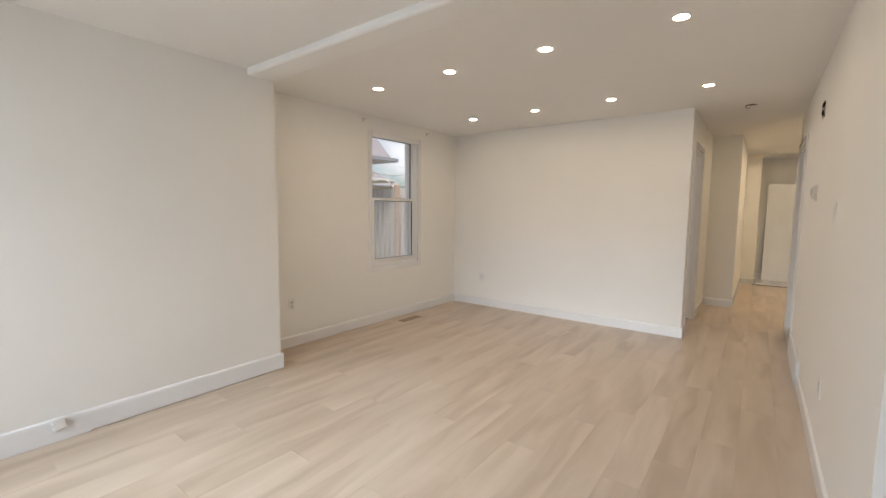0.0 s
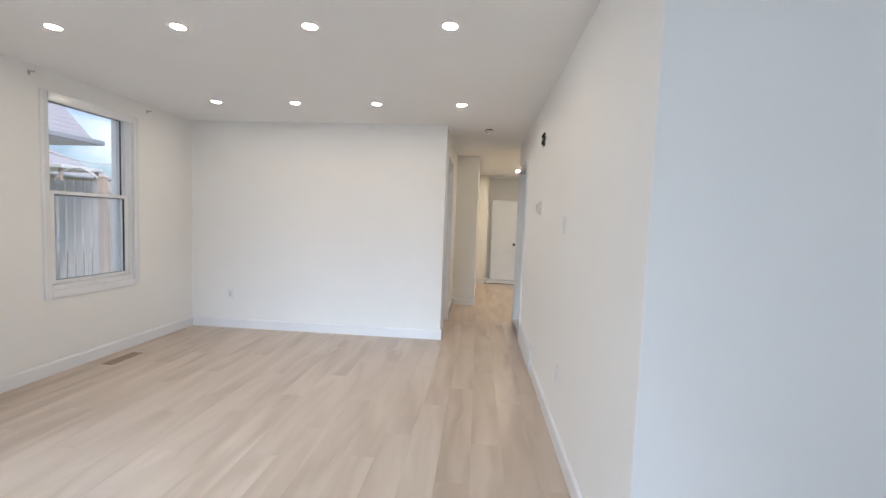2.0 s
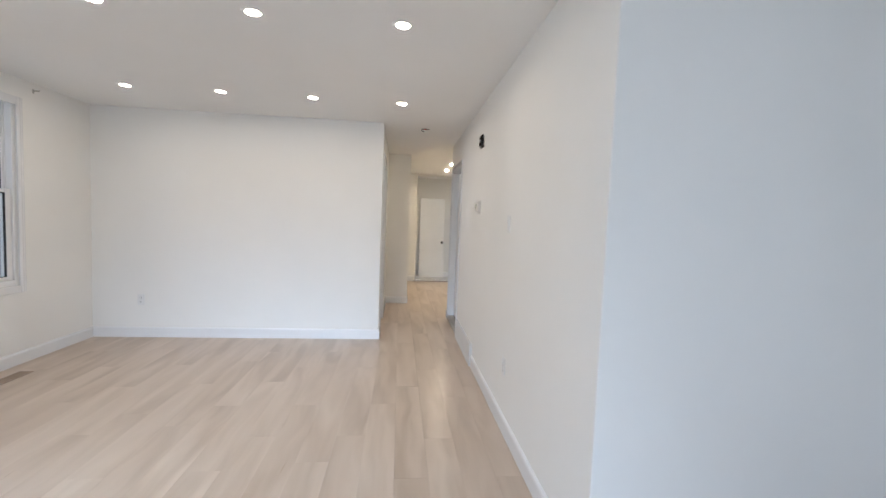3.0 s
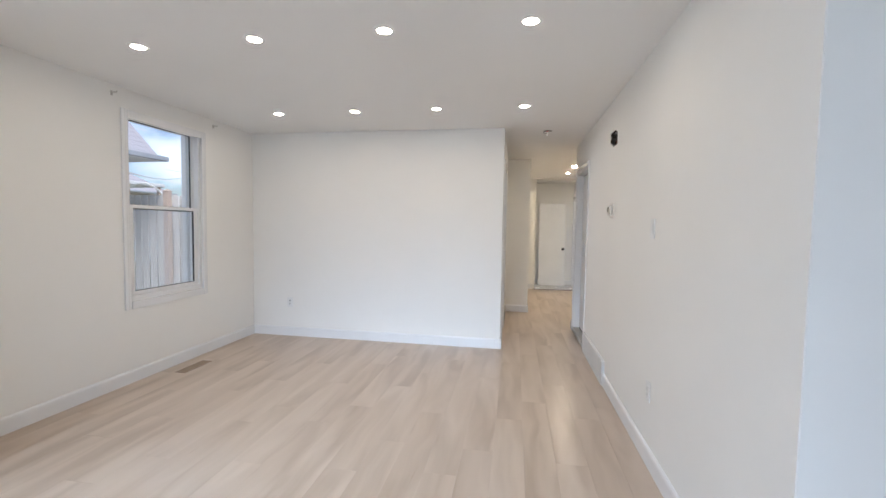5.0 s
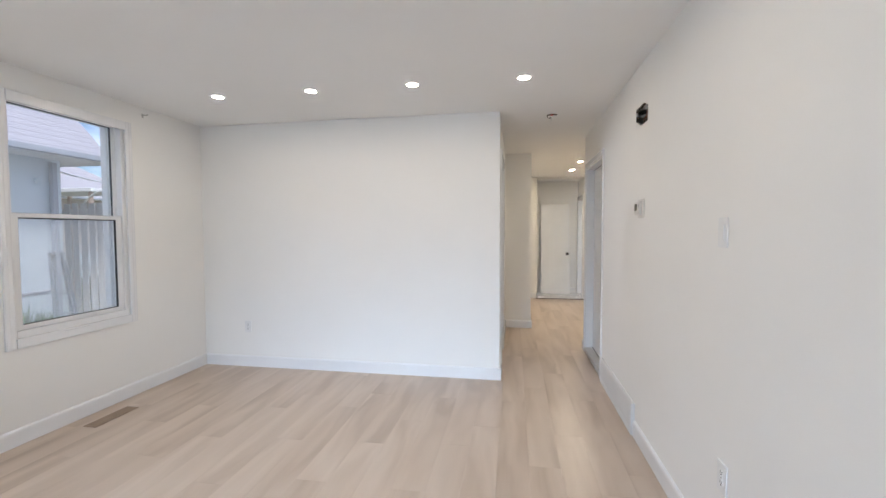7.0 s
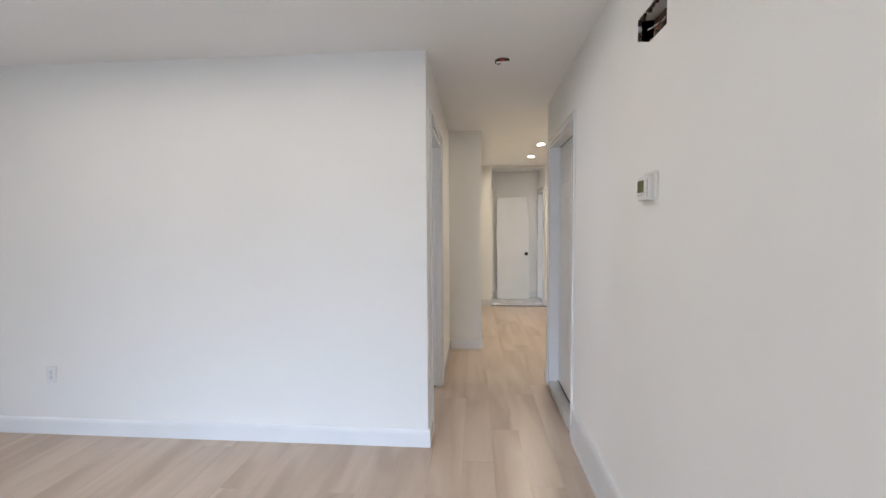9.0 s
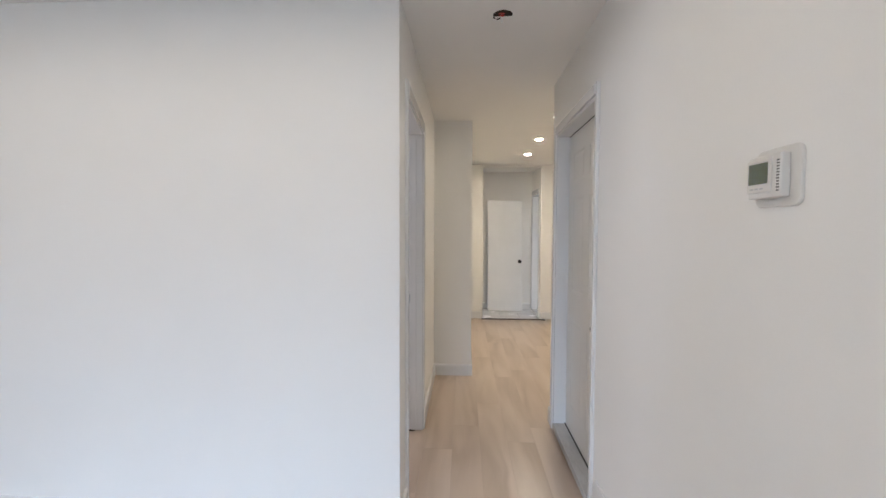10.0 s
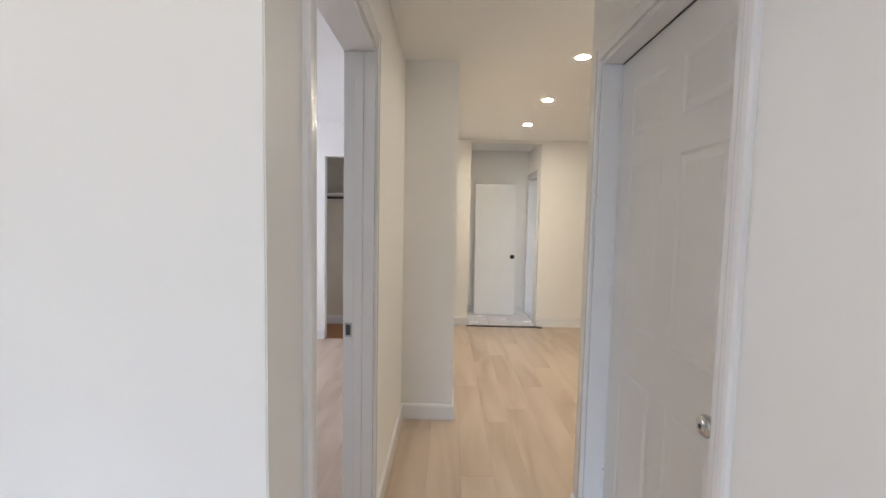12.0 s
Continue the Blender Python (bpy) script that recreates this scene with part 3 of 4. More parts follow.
for z in (0.18, 0.97, 1.76):
    hinge = lathe(bmesh.new(), [(0.005, 0), (0.006, 0.003), (0.006, 0.083), (0.005, 0.086)], Matrix.Translation((-0.005, LEAF_W + 0.001, z)), 12)
    part("hinge", hinge, DOORPAINT, door, "painted-over hinge barrel")

mid_y = (DOOR_R[0] + DOOR_R[1]) / 2
# Near-black strip stands for the shade in the gap above the leaf.
part("dark_gap_strip", fresh_box(0.074, 0.086, leaf_y0 - mid_y, leaf_y1 - mid_y, 2.0033, 2.0068), SLOT, frame_r, "dark strip put in for the shade of the gap over the door")

sill = thing("door_sill", (RIGHT_X, (DOOR_R[0] + DOOR_R[1]) / 2, 0), "worn grey-white raised door sill under the closed door", "door sill", kind="structure")
half = (DOOR_R[1] - DOOR_R[0]) / 2 - 0.019
part("tread", fresh_box(-0.012, 0.115, -half, half, 0.012, 0.052, 0.004), SILL, sill)
# Solid dark block draws the shade under the tread.
part("shadow_gap", fresh_box(-0.006, 0.110, -half, half, 0.0015, 0.012), SLOT, sill, "dark block put in for the shade below the sill")
part("dark_gap_strip", fresh_box(0.070, 0.0768, -half, half, 0.052, 0.0555), GASKET, sill)

# back entry: frame, tile floor, spare door leaf
frame_b = doorway("door_3", 0.925, -1, (9.90, 10.50, -0.01, 1.99), 0.12, "white frame of the open back door")
part("threshold", fresh_box(0.004, 0.118, -0.28, 0.28, 0.002, 0.02, 0.003), SILL, frame_b, "worn threshold of the open back door")
part("latch", fresh_box(-0.012, 0.0, -0.332, -0.318, 0.80, 0.90, 0.002), BLACKMETAL, frame_b, "small black latch plate")

LEAN = math.degrees(math.asin(0.19 / 1.90))
spare = thing("door_leaf", pose(0.150, 10.335, 0.008, -LEAN, 0, 1.0), "loose flush white door leaf leaning on the back wall", "door")
part("slab", fresh_box(0, 0.59, -0.036, 0, 0, 1.90, 0.002), DOORPAINT, spare)
part("knob", lathe(bmesh.new(), [(0.0, 0), (0.032, 0), (0.032, 0.005), (0.012, 0.010), (0.012, 0.028), (0.026, 0.036), (0.028, 0.05), (0.018, 0.058), (0, 0.06)], Matrix.Translation((0.545, -0.036, 0.845)) @ Matrix.Rotation(math.pi / 2, 4, "X")), BLACKMETAL, spare, "matt black round knob", smooth=True)

# ---- pot lights ----
pot = None
hall_mesh = mesh_of("diffuser", lathe(bmesh.new(), [(0.039, -0.001), (0.039, -0.0025), (0.024, -0.0032), (0.0, -0.0036)], steps=32), HALLGLOW, True)
places = [(x, y) for y in (2.652, 4.183) for x in (-2.692, -1.915, -1.137, -0.352)]
hall = [(0.575, y) for y in (6.985, 7.92, 8.83)]
for k, (x, y) in enumerate(places + hall):
    if pot is None:
        pot = thing("recessed_light", (x, y, CEIL_Z), "lit round white LED light set flush in the ceiling", "ceiling light", "recessed ceiling lights")
        part("trim_ring", lathe(bmesh.new(), [(0.0375, -0.0005), (0.0392, -0.0042), (0.048, -0.0046), (0.056, -0.003), (0.0575, -0.0005)], steps=32), PLASTIC, pot, smooth=True)
        part("diffuser", lathe(bmesh.new(), [(0.039, -0.001), (0.039, -0.0025), (0.024, -0.0032), (0.0, -0.0036)], steps=32), LAMPGLOW, pot, "glowing warm white diffuser", smooth=True)
    else:
        lamp = copy_thing(pot, Matrix.Translation((x, y, CEIL_Z)))
        if (x, y) in hall:
            for o in lamp.children:
                if o.name.startswith("diffuser"):
                    o.data = hall_mesh

# ---- open junction box in the hall ceiling ----
jb = thing("junction_box", (JBOX[0], JBOX[1], CEIL_Z), "open round ceiling box with loose wires hanging out", "electrical box")
part("can", lathe(bmesh.new(), [(0.0455, 0.002), (0.0455, 0.05), (0.0, 0.051)], steps=28), CAVITY, jb, "dark inside of the box", smooth=True)
flap = bmesh.new()
arc_pts = [(0.0475 * math.cos(radians(a)), 0.0475 * math.sin(radians(a))) for a in range(16, 165, 12)]
low = [flap.verts.new((x, y, -0.0016)) for x, y in arc_pts]
top = [flap.verts.new((x, y, 0.0012)) for x, y in arc_pts]
flap.faces.new(low)
flap.faces.new(top[::-1])
for k in range(len(low)):
    n = (k + 1) % len(low)
    flap.faces.new([low[k], low[n], top[n], top[k]])
part("plaster_flap", flap, CEIL, jb, "painted plaster left over the edge of the box")
part("wire", sweep(bmesh.new(), [(-0.03, 0.0, 0.055), (-0.036, -0.01, 0.02), (-0.044, -0.016, -0.006), (-0.044, -0.026, -0.026), (-0.028, -0.028, -0.034), (-0.012, -0.024, -0.026)], 0.0036), GASKET, jb, "black insulated wire")
part("wire", sweep(bmesh.new(), [(0.024, 0.012, 0.045), (0.020, -0.004, 0.008), (-0.002, -0.012, 0.001), (-0.026, -0.004, 0.010)], 0.0062), REDWIRE, jb, "red insulated wire")
part("wire", sweep(bmesh.new(), [(0.03, 0.02, 0.045), (0.022, 0.012, 0.010), (0.0, 0.010, 0.002), (-0.024, 0.016, 0.010)], 0.0062), REDWIRE, jb, "red insulated wire")
part("wire", sweep(bmesh.new(), [(-0.012, -0.024, -0.026), (-0.009, -0.026, -0.034), (-0.008, -0.026, -0.052)], 0.0055), WHITEWIRE, jb, "white wire end")

# ---- cut hole in the right wall with old wiring ----
hole = thing("wall_hole", (RIGHT_X, (HOLE[0] + HOLE[1]) / 2, HOLE[2]), "ragged hole cut in the plaster showing dark cavity and wires", "wall hole")
hw, hh = (HOLE[1] - HOLE[0]) / 2, HOLE[3] - HOLE[2]
cav = bmesh.new()
for a in ((0.112, 0.118, -hw - 0.02, hw + 0.02, -0.02, hh + 0.02), (0.012, 0.112, -hw - 0.012, -hw, 0, hh), (0.012, 0.112, hw, hw + 0.012, 0, hh)):
    box(cav, *a)
part("cavity_lining", cav, CAVITY, hole)
part("stud", fresh_box(0.06, 0.105, 0.03, hw - 0.001, 0.001, hh - 0.001, 0.003), STUD, hole, "raw brown wooden stud")
random.seed(5)
# All shards but one take the near-black cavity colour, so the hole reads shaded.
for side in range(4):
    for i in range(5):
        bm = bmesh.new()
        s, u = random.uniform(0.008, 0.026), (i + random.uniform(0.1, 0.9)) / 5
        if side < 2:
            yc, zc = -hw + 2 * hw * u, 0.0 if side == 0 else hh
            pts = [(yc - 0.022, zc), (yc + 0.022, zc), (yc + random.uniform(-0.01, 0.01), zc + (s if side == 0 else -s))]
        else:
            yc, zc = -hw if side == 2 else hw, hh * u
            pts = [(yc, zc - 0.018), (yc, zc + 0.018), (yc + (s if side == 2 else -s), zc + random.uniform(-0.008, 0.008))]
        f = [bm.verts.new((0.0015, y, z)) for y, z in pts]
        b = [bm.verts.new((0.012, y, z)) for y, z in pts]
        bm.faces.new(f)
        bm.faces.new(b[::-1])
        for k in range(3):
            bm.faces.new([f[k], f[(k + 1) % 3], b[(k + 1) % 3], b[k]])
        part("plaster_shard", bm, GYPSUM if (side, i) == (3, 3) else CAVITY, hole)
for pts in (((-hw, hh), (-hw, hh - 0.034), (-hw + 0.085, hh)), ((hw, 0.0), (hw, 0.050), (-hw + 0.135, 0.0), )):
    bm = bmesh.new()
    f3 = [bm.verts.new((0.0004, y, z)) for y, z in pts]
    b3 = [bm.verts.new((0.012, y, z)) for y, z in pts]
    bm.faces.new(f3)
    bm.faces.new(b3[::-1])
    for k in range(3):
        bm.faces.new([f3[k], f3[(k + 1) % 3], b3[(k + 1) % 3], b3[k]])
    part("plaster_edge", bm, WALL, hole, "painted plaster left at the corner of the cut")
part("wire", sweep(bmesh.new(), [(0.09, 0.02, 0.11), (0.05, 0.035, 0.09), (0.03, 0.045, 0.05), (0.04, 0.05, 0.02), (0.06, 0.05, 0.002)], 0.003), COPPER, hole, "bare copper wire")
part("wire", sweep(bmesh.new(), [(0.09, -0.02, 0.11), (0.05, 0.05, 0.085), (0.02, 0.075, 0.07)], 0.004), WHITEWIRE, hole, "white cable end")
part("wire", sweep(bmesh.new(), [(0.09, 0.0, 0.03), (0.03, -0.03, 0.04), (0.02, -0.05, 0.02), (0.05, -0.06, 0.001)], 0.003), GASKET, hole, "black wire")

# ---- thermostat ----
def rounded_plate(front, y0, y1, z0, z1, r):
    """A thin plate on x = 0 with round corners and a softened front edge."""
    bm = bmesh.new()
    rings = []
    for x, s in ((0.0, 0.0), (front * 0.7, 0.0), (front, 0.002)):
        ring = []
        for cy, cz, a0 in ((y1 - r, z1 - r, 0), (y0 + r, z1 - r, 90), (y0 + r, z0 + r, 180), (y1 - r, z0 + r, 270)):
            for i in range(7):
                a = radians(a0 + 15 * i)
                ring.append(bm.verts.new((x, cy + (r - s) * math.cos(a), cz + (r - s) * math.sin(a))))
        rings.append(ring)
    n = len(rings[0])
    for a, b in zip(rings, rings[1:]):
        for i in range(n):
            bm.faces.new([a[i], a[(i + 1) % n], b[(i + 1) % n], b[i]])
    bm.faces.new(rings[0])
    bm.faces.new(rings[-1][::-1])
    return bm



th = thing("thermostat", (RIGHT_X, 4.020, 1.488), "white wall thermostat with a dark green display", "thermostat")
part("wall_plate", rounded_plate(-0.007, -0.062, 0.060, -0.060, 0.058, 0.018), THERMO, th, "yellowed clear-edged mounting plate")
body = fresh_box(-0.025, -0.006, -0.036, 0.056, -0.042, 0.044, 0.005, 3)
body_part = part("body", body, THERMO, th)
part("bezel", fresh_box(-0.0285, -0.0245, -0.015, 0.0545, -0.030, 0.037, 0.0018), THERMO, th)
part("display", fresh_box(-0.0291, -0.028, -0.006, 0.049, -0.013, 0.029, 0.0003), LCD, th, "dark green liquid crystal display")
for i in range(11):
    z = -0.030 + i * 0.0058
    part("vent_slot", fresh_box(-0.0253, -0.0235, -0.032, -0.0245, z, z + 0.0026), SLOT, th)
for i in range(3):
    part("print_bar", fresh_box(-0.0290, -0.0280, 0.006 + i * 0.014, 0.016 + i * 0.014, -0.024, -0.021), LABELGREY, th)

# ---- switches and outlets ----
def plate_thing(name, at, turn, label, category, kind_of, mat=PLASTIC, face=PLASTIC):
    """A wall plate facing -x before turning: outlet with two sockets, rocker switch, or blank."""
    t = thing(name, Matrix.Translation(at) @ Matrix.Rotation(radians(turn), 4, "Z"), label, category)
    part("plate", fresh_box(-0.006, 0.0, -0.035, 0.035, -0.0575, 0.0575, 0.0022), mat, t)
    if kind_of == "outlet":
        for dz in (-0.0195, 0.0195):
            s = lathe(bmesh.new(), [(0.0165, 0.0), (0.0165, 0.0008), (0.0155, 0.0014), (0, 0.0014)], Matrix.Translation((-0.0058, 0, dz)) @ Matrix.Rotation(-math.pi / 2, 4, "Y"), 20)
            sock = part("socket", s, face, t, smooth=True)
            for dy in (-0.0065, 0.0065):
                part("slot", fresh_box(-0.0077, -0.0070, dy - 0.0012, dy + 0.0012, dz - 0.002, dz + 0.007), SLOT, sock)
            part("slot", fresh_box(-0.0077, -0.0070, -0.003, 0.003, dz - 0.011, dz - 0.006), SLOT, sock)
        part("screw", lathe(bmesh.new(), [(0.003, 0), (0.003, 0.001), (0, 0.0014)], Matrix.Translation((-0.006, 0, 0)) @ Matrix.Rotation(-math.pi / 2, 4, "Y"), 10), CHROME, t)
    else:
        part("rocker", fresh_box(-0.0105, -0.006, -0.0165, 0.0165, -0.033, 0.033, 0.002), mat, t)
        for dz in (-0.048, 0.048):
            part("screw", lathe(bmesh.new(), [(0.003, 0), (0.003, 0.001), (0, 0.0014)], Matrix.Translation((-0.006, 0, dz)) @ Matrix.Rotation(-math.pi / 2, 4, "Y"), 10), PLASTIC, t)
    return t


plate_thing("wall_outlet", (LEFT_X, 2.275, 0.415), 180, "white outlet plate with ivory sockets low on the window wall", "outlet", "outlet", PLASTIC, IVORY)
plate_thing("wall_outlet", (-3.036, FAR_Y, 0.403), 90, "white duplex outlet low on the far wall", "outlet", "outlet")
plate_thing("wall_outlet", (RIGHT_X, 2.925, 0.412), 0, "white duplex outlet low on the long wall", "outlet", "outlet")
plate_thing("light_switch", (RIGHT_X, 2.965, 1.343), 0, "white rocker light switch on the long wall", "light switch", "switch")
jack = thing("phone_jack", pose(STUB_X + 0.014, 0.478, 0.110, 9), "small white surface jack mounted on the skirting", "phone jack")
part("box", fresh_box(0, 0.024, -0.028, 0.028, -0.032, 0.032, 0.004), PLASTIC, jack)
part("port", fresh_box(0.008, 0.018, -0.0285, -0.0275, -0.012, 0.002), SLOT, jack)

# ---- return-air register along the right skirting ----
reg = thing("baseboard_register", (RIGHT_X, 4.09, 0.001), "white metal baseboard return register beside the door casing", "air register")
L = 5.10 - 4.09
bm = bmesh.new()
prof = [(0.0, 0.0), (-0.024, 0.0), (-0.024, 0.02), (-0.019, 0.185), (-0.015, 0.200), (-0.006, 0.208), (0.0, 0.208)]
ends = [[bm.verts.new((x, y, z)) for x, z in prof] for y in (0.006, L)]
for i in range(len(prof)):
    bm.faces.new([ends[0][i], ends[0][(i + 1) % 7], ends[1][(i + 1) % 7], ends[1][i]])
bm.faces.new(list(reversed(ends[0])))
bm.faces.new(ends[1])
part("face_panel", bm, GRILLE, reg)
part("end_cap", fresh_box(-0.026, 0.0, 0.0, 0.010, 0.0, 0.211, 0.002), GRILLE, reg)
part("top_flange", fresh_box(-0.010, 0.0, 0.010, L, 0.207, 0.211, 0.001), TRIM, reg)
for i in range(10):
    y = 0.06 + i * (L - 0.1) / 10
    part("louvre", fresh_box(-0.0265, -0.0225, y, y + (L - 0.1) / 10 - 0.012, 0.035, 0.039, 0.001), GRILLE, reg)

# ---- floor register under the window ----
fr = thing("floor_register", (-3.312, 3.778, 0.0), "tan metal louvred floor register by the window wall", "air register")
for a in ((-0.052, 0.052, -0.168, -0.150), (-0.052, 0.052, 0.150, 0.168), (-0.052, -0.036, -0.150, 0.150), (0.036, 0.052, -0.150, 0.150)):
    part("frame_bar", fresh_box(*a, 0.0005, 0.005, 0.0015), REGISTER, fr)
# No duct is cut: a thin dark sheet paints its shade.
part("throat_sheet", fresh_box(-0.036, 0.036, -0.150, 0.150, 0.0003, 0.0012), SLOT, fr, "dark sheet put in for the shaded duct below the louvres")
slat = None
for i in range(22):
    y = -0.143 + i * 0.0136
    bm = fresh_box(-0.036, 0.036, -0.0042, 0.0042, -0.0009, 0.0009)
    bm.transform(pose(0, y, 0.0038, 20))
    part("louvre", bm, REGISTER, fr)
part("rib", fresh_box(-0.003, 0.003, -0.15, 0.15, 0.0035, 0.0055), REGISTER, fr)

# ---- living room window ----
Y0, Y1, Z0, Z1 = WIN
win = thing("window_1", (LEFT_X, (Y0 + Y1) / 2, Z0), "white vinyl double-hung window with painted casing", "window", kind="structure")
WM = Matrix.Translation((-LEFT_X, -(Y0 + Y1) / 2, -Z0))


def win_part(name, bm, mat, label="", parent=None, smooth=False):
    bm.transform(WM)
    return part(name, bm, mat, parent or win, label, smooth)


cw = 0.062
win_part("casing", casing_leg("x", LEFT_X, 1, Y0 - 0.028, Y0 + 0.032, Z0 - cw, Z1 + 0.033), TRIM)
win_part("casing", casing_leg("x", LEFT_X, 1, Y1 - 0.006, Y1 + 0.056, Z0 - cw, Z1 + 0.033), TRIM)
win_part("head_casing", head_board(LEFT_X, 1, Y0 + 0.032, Y1 - 0.006, Z1 - 0.036, Z1 + 0.033), TRIM)
win_part("apron_casing", head_board(LEFT_X, 1, Y0 + 0.032, Y1 - 0.006, Z0 - cw, Z0 + 0.002), TRIM)
XI, XO = LEFT_X - 0.012, LEFT_X - 0.120                      # frame from inner to outer face
f = 0.030
for nm, a in (("jamb", (XO, XI, Y0, Y0 + f + 0.022, Z0, Z1)), ("jamb", (XO, XI, Y1 - f, Y1, Z0, Z1)), ("head", (XO, XI, Y0 + f + 0.022, Y1 - f, Z1 - 0.008, Z1)), ("sill", (XO, XI, Y0 + f + 0.022, Y1 - f, Z0, Z0 + 0.045))):
    win_part(nm, fresh_box(*a, 0.003), VINYL)
win_part("track_rib", fresh_box(XO + 0.050, XO + 0.058, Y1 - f - 0.010, Y1 - f, Z0 + 0.045, Z1 - 0.01, 0.001), VINYL)
win_part("track_rib", fresh_box(XO + 0.050, XO + 0.058, Y0 + f + 0.022, Y0 + f + 0.030, Z0 + 0.045, Z1 - 0.01, 0.001), VINYL)
MEET = 1.458


def sash(name, x0, x1, y0, y1, z0, z1, side, low, top, label, g=0.004):
    s = win_part(name, fresh_box(x0, x1, y0, y0 + side, z0, z1, 0.003), VINYL, label)
    for nm, a in (("stile", (x0, x1, y1 - side, y1, z0, z1)), ("rail", (x0, x1, y0 + side, y1 - side, z0, z0 + low)), ("rail", (x0, x1, y0 + side, y1 - side, z1 - top, z1))):
        win_part(nm, fresh_box(*a, 0.003), VINYL, parent=s)
    xm = (x0 + x1) / 2
    for a in ((y0 + side, y0 + side + g, z0 + low, z1 - top), (y1 - side - g, y1 - side, z0 + low, z1 - top), (y0 + side + g, y1 - side - g, z0 + low, z0 + low + g), (y0 + side + g, y1 - side - g, z1 - top - 2 * g, z1 - top)):
        win_part("gasket", fresh_box(xm - 0.007, xm + 0.010, *a), GASKET, parent=s)
    pane = win_part("pane", fresh_box(xm - 0.003, xm + 0.003, y0 + side + 0.002, y1 - side - 0.002, z0 + low + 0.002, z1 - top - 0.002), GLASS, parent=s)
    pane.visible_shadow = False
    return s


sash("lower_sash", XO + 0.060, XO + 0.092, Y0 + f + 0.024, Y1 - f - 0.002, Z0 + 0.047, MEET + 0.020, 0.042, 0.030, 0.030, "inner sliding sash")
sash("upper_sash", XO + 0.014, XO + 0.046, Y0 + f + 0.024, Y1 - f - 0.002, MEET - 0.012, Z1 - 0.010, 0.020, 0.034, 0.012, "outer fixed sash", 0.0015)
scr = win_part("insect_screen", fresh_box(XO + 0.004, XO + 0.0052, Y0 + f + 0.022, Y1 - f, Z0 + 0.045, MEET - 0.014), SCREEN, "pale woven insect screen over the lower sash")
scr.visible_shadow = False
for nm, a in (("outer_trim", (Y1 - 0.028, Y1 + 0.06, Z0 - 0.04, Z1 + 0.05)), ("outer_trim", (Y0 - 0.06, Y0 + 0.028, Z0 - 0.04, Z1 + 0.05)), ("outer_sill", (Y0 + 0.028, Y1 - 0.028, Z0 - 0.04, Z0 + 0.02)), ("outer_head", (Y0 + 0.028, Y1 - 0.028, Z1 - 0.006, Z1 + 0.05))):
    win_part(nm, fresh_box(LEFT_X - 0.205, LEFT_X - 0.152, *a, 0.003), VINYL)
win_part("scratch", fresh_box(LEFT_X + 0.0138, LEFT_X + 0.0143, 3.62, 3.80, Z0 - 0.012, Z0 - 0.0105), LABELGREY, "grey scuff on the apron")

for y in (3.215, 4.322):
    b = thing("curtain_bracket", (LEFT_X, y, 2.330), "small bare metal curtain rod bracket above the window", "bracket", "curtain rod brackets")
    part("base", fresh_box(0, 0.003, -0.009, 0.009, -0.018, 0.018, 0.001), BRACKET, b)
    part("arm", sweep(bmesh.new(), [(0.002, 0, 0.004), (0.03, 0, 0.006), (0.046, 0, 0.004), (0.052, 0, 0.012)], 0.0045), BRACKET, b)

# ---- front windows behind the walk, closing the openings ----
# Both are out of view; the narrow second one is added for the entry.
for (a, b_, c, d) in ((-2.9, -0.6, 0.65, 2.15), (0.6, 1.3, 0.4, 2.10)):
    w = thing("window_2", ((a + b_) / 2, FRONT_Y, c), "white frame of an unseen front window", "window", kind="structure")
    m = Matrix.Translation((-(a + b_) / 2, -FRONT_Y, -c))
    for nm, q in (("frame", (a, a + 0.05, c, d)), ("frame", (b_ - 0.05, b_, c, d)), ("frame", (a + 0.05, b_ - 0.05, c, c + 0.05)), ("frame", (a + 0.05, b_ - 0.05, d - 0.05, d))):
        bm = fresh_box(q[0], q[1], FRONT_Y - 0.14, FRONT_Y - 0.09, q[2], q[3], 0.003)
        bm.transform(m)
        part(nm, bm, VINYL, w)

# ---- closet in the bedroom ----
sh = thing("closet_shelf", (-1.25, 9.40, 1.66), "painted closet shelf on the closet back wall", "shelf")
part("board", fresh_box(-0.55, 0.59, -0.17, 0.22, -0.02, 0.0, 0.002), SHELF, sh)
part("cleat", fresh_box(-0.55, 0.59, 0.198, 0.219, -0.085, -0.021, 0.002), SHELF, sh)
rod = thing("closet_rod", (-1.25, 9.28, 1.605), "dark metal clothes rod below the shelf", "clothes rod")
part("rod", sweep(bmesh.new(), [(-0.55, 0, 0), (0.59, 0, 0)], 0.014, 14), RODBLACK, rod)
part("socket", fresh_box(-0.55, -0.535, -0.03, 0.03, -0.03, 0.035, 0.003), SHELF, rod)
part("socket", fresh_box(0.575, 0.59, -0.03, 0.03, -0.03, 0.035, 0.003), SHELF, rod)

# ---- outside the window ----
GROUND_Z = -0.35
bm = bmesh.new()
bmesh.ops.create_grid(bm, x_segments=40, y_segments=40, size=400)
for v in bm.verts:
    v.co.z = GROUND_Z
structure("ground", bm, GRASS, "trodden grass and soil between the houses", "ground")


# Unseen pale strip, added to bounce daylight onto the soffit and fence.
BOUNCE_STRIP = surface("bounce_strip_concrete", (0.44, 0.43, 0.41), (0.54, 0.53, 0.51), rough=0.85, large=1.5, fine=60.0, relief=0.2, depth=0.003)
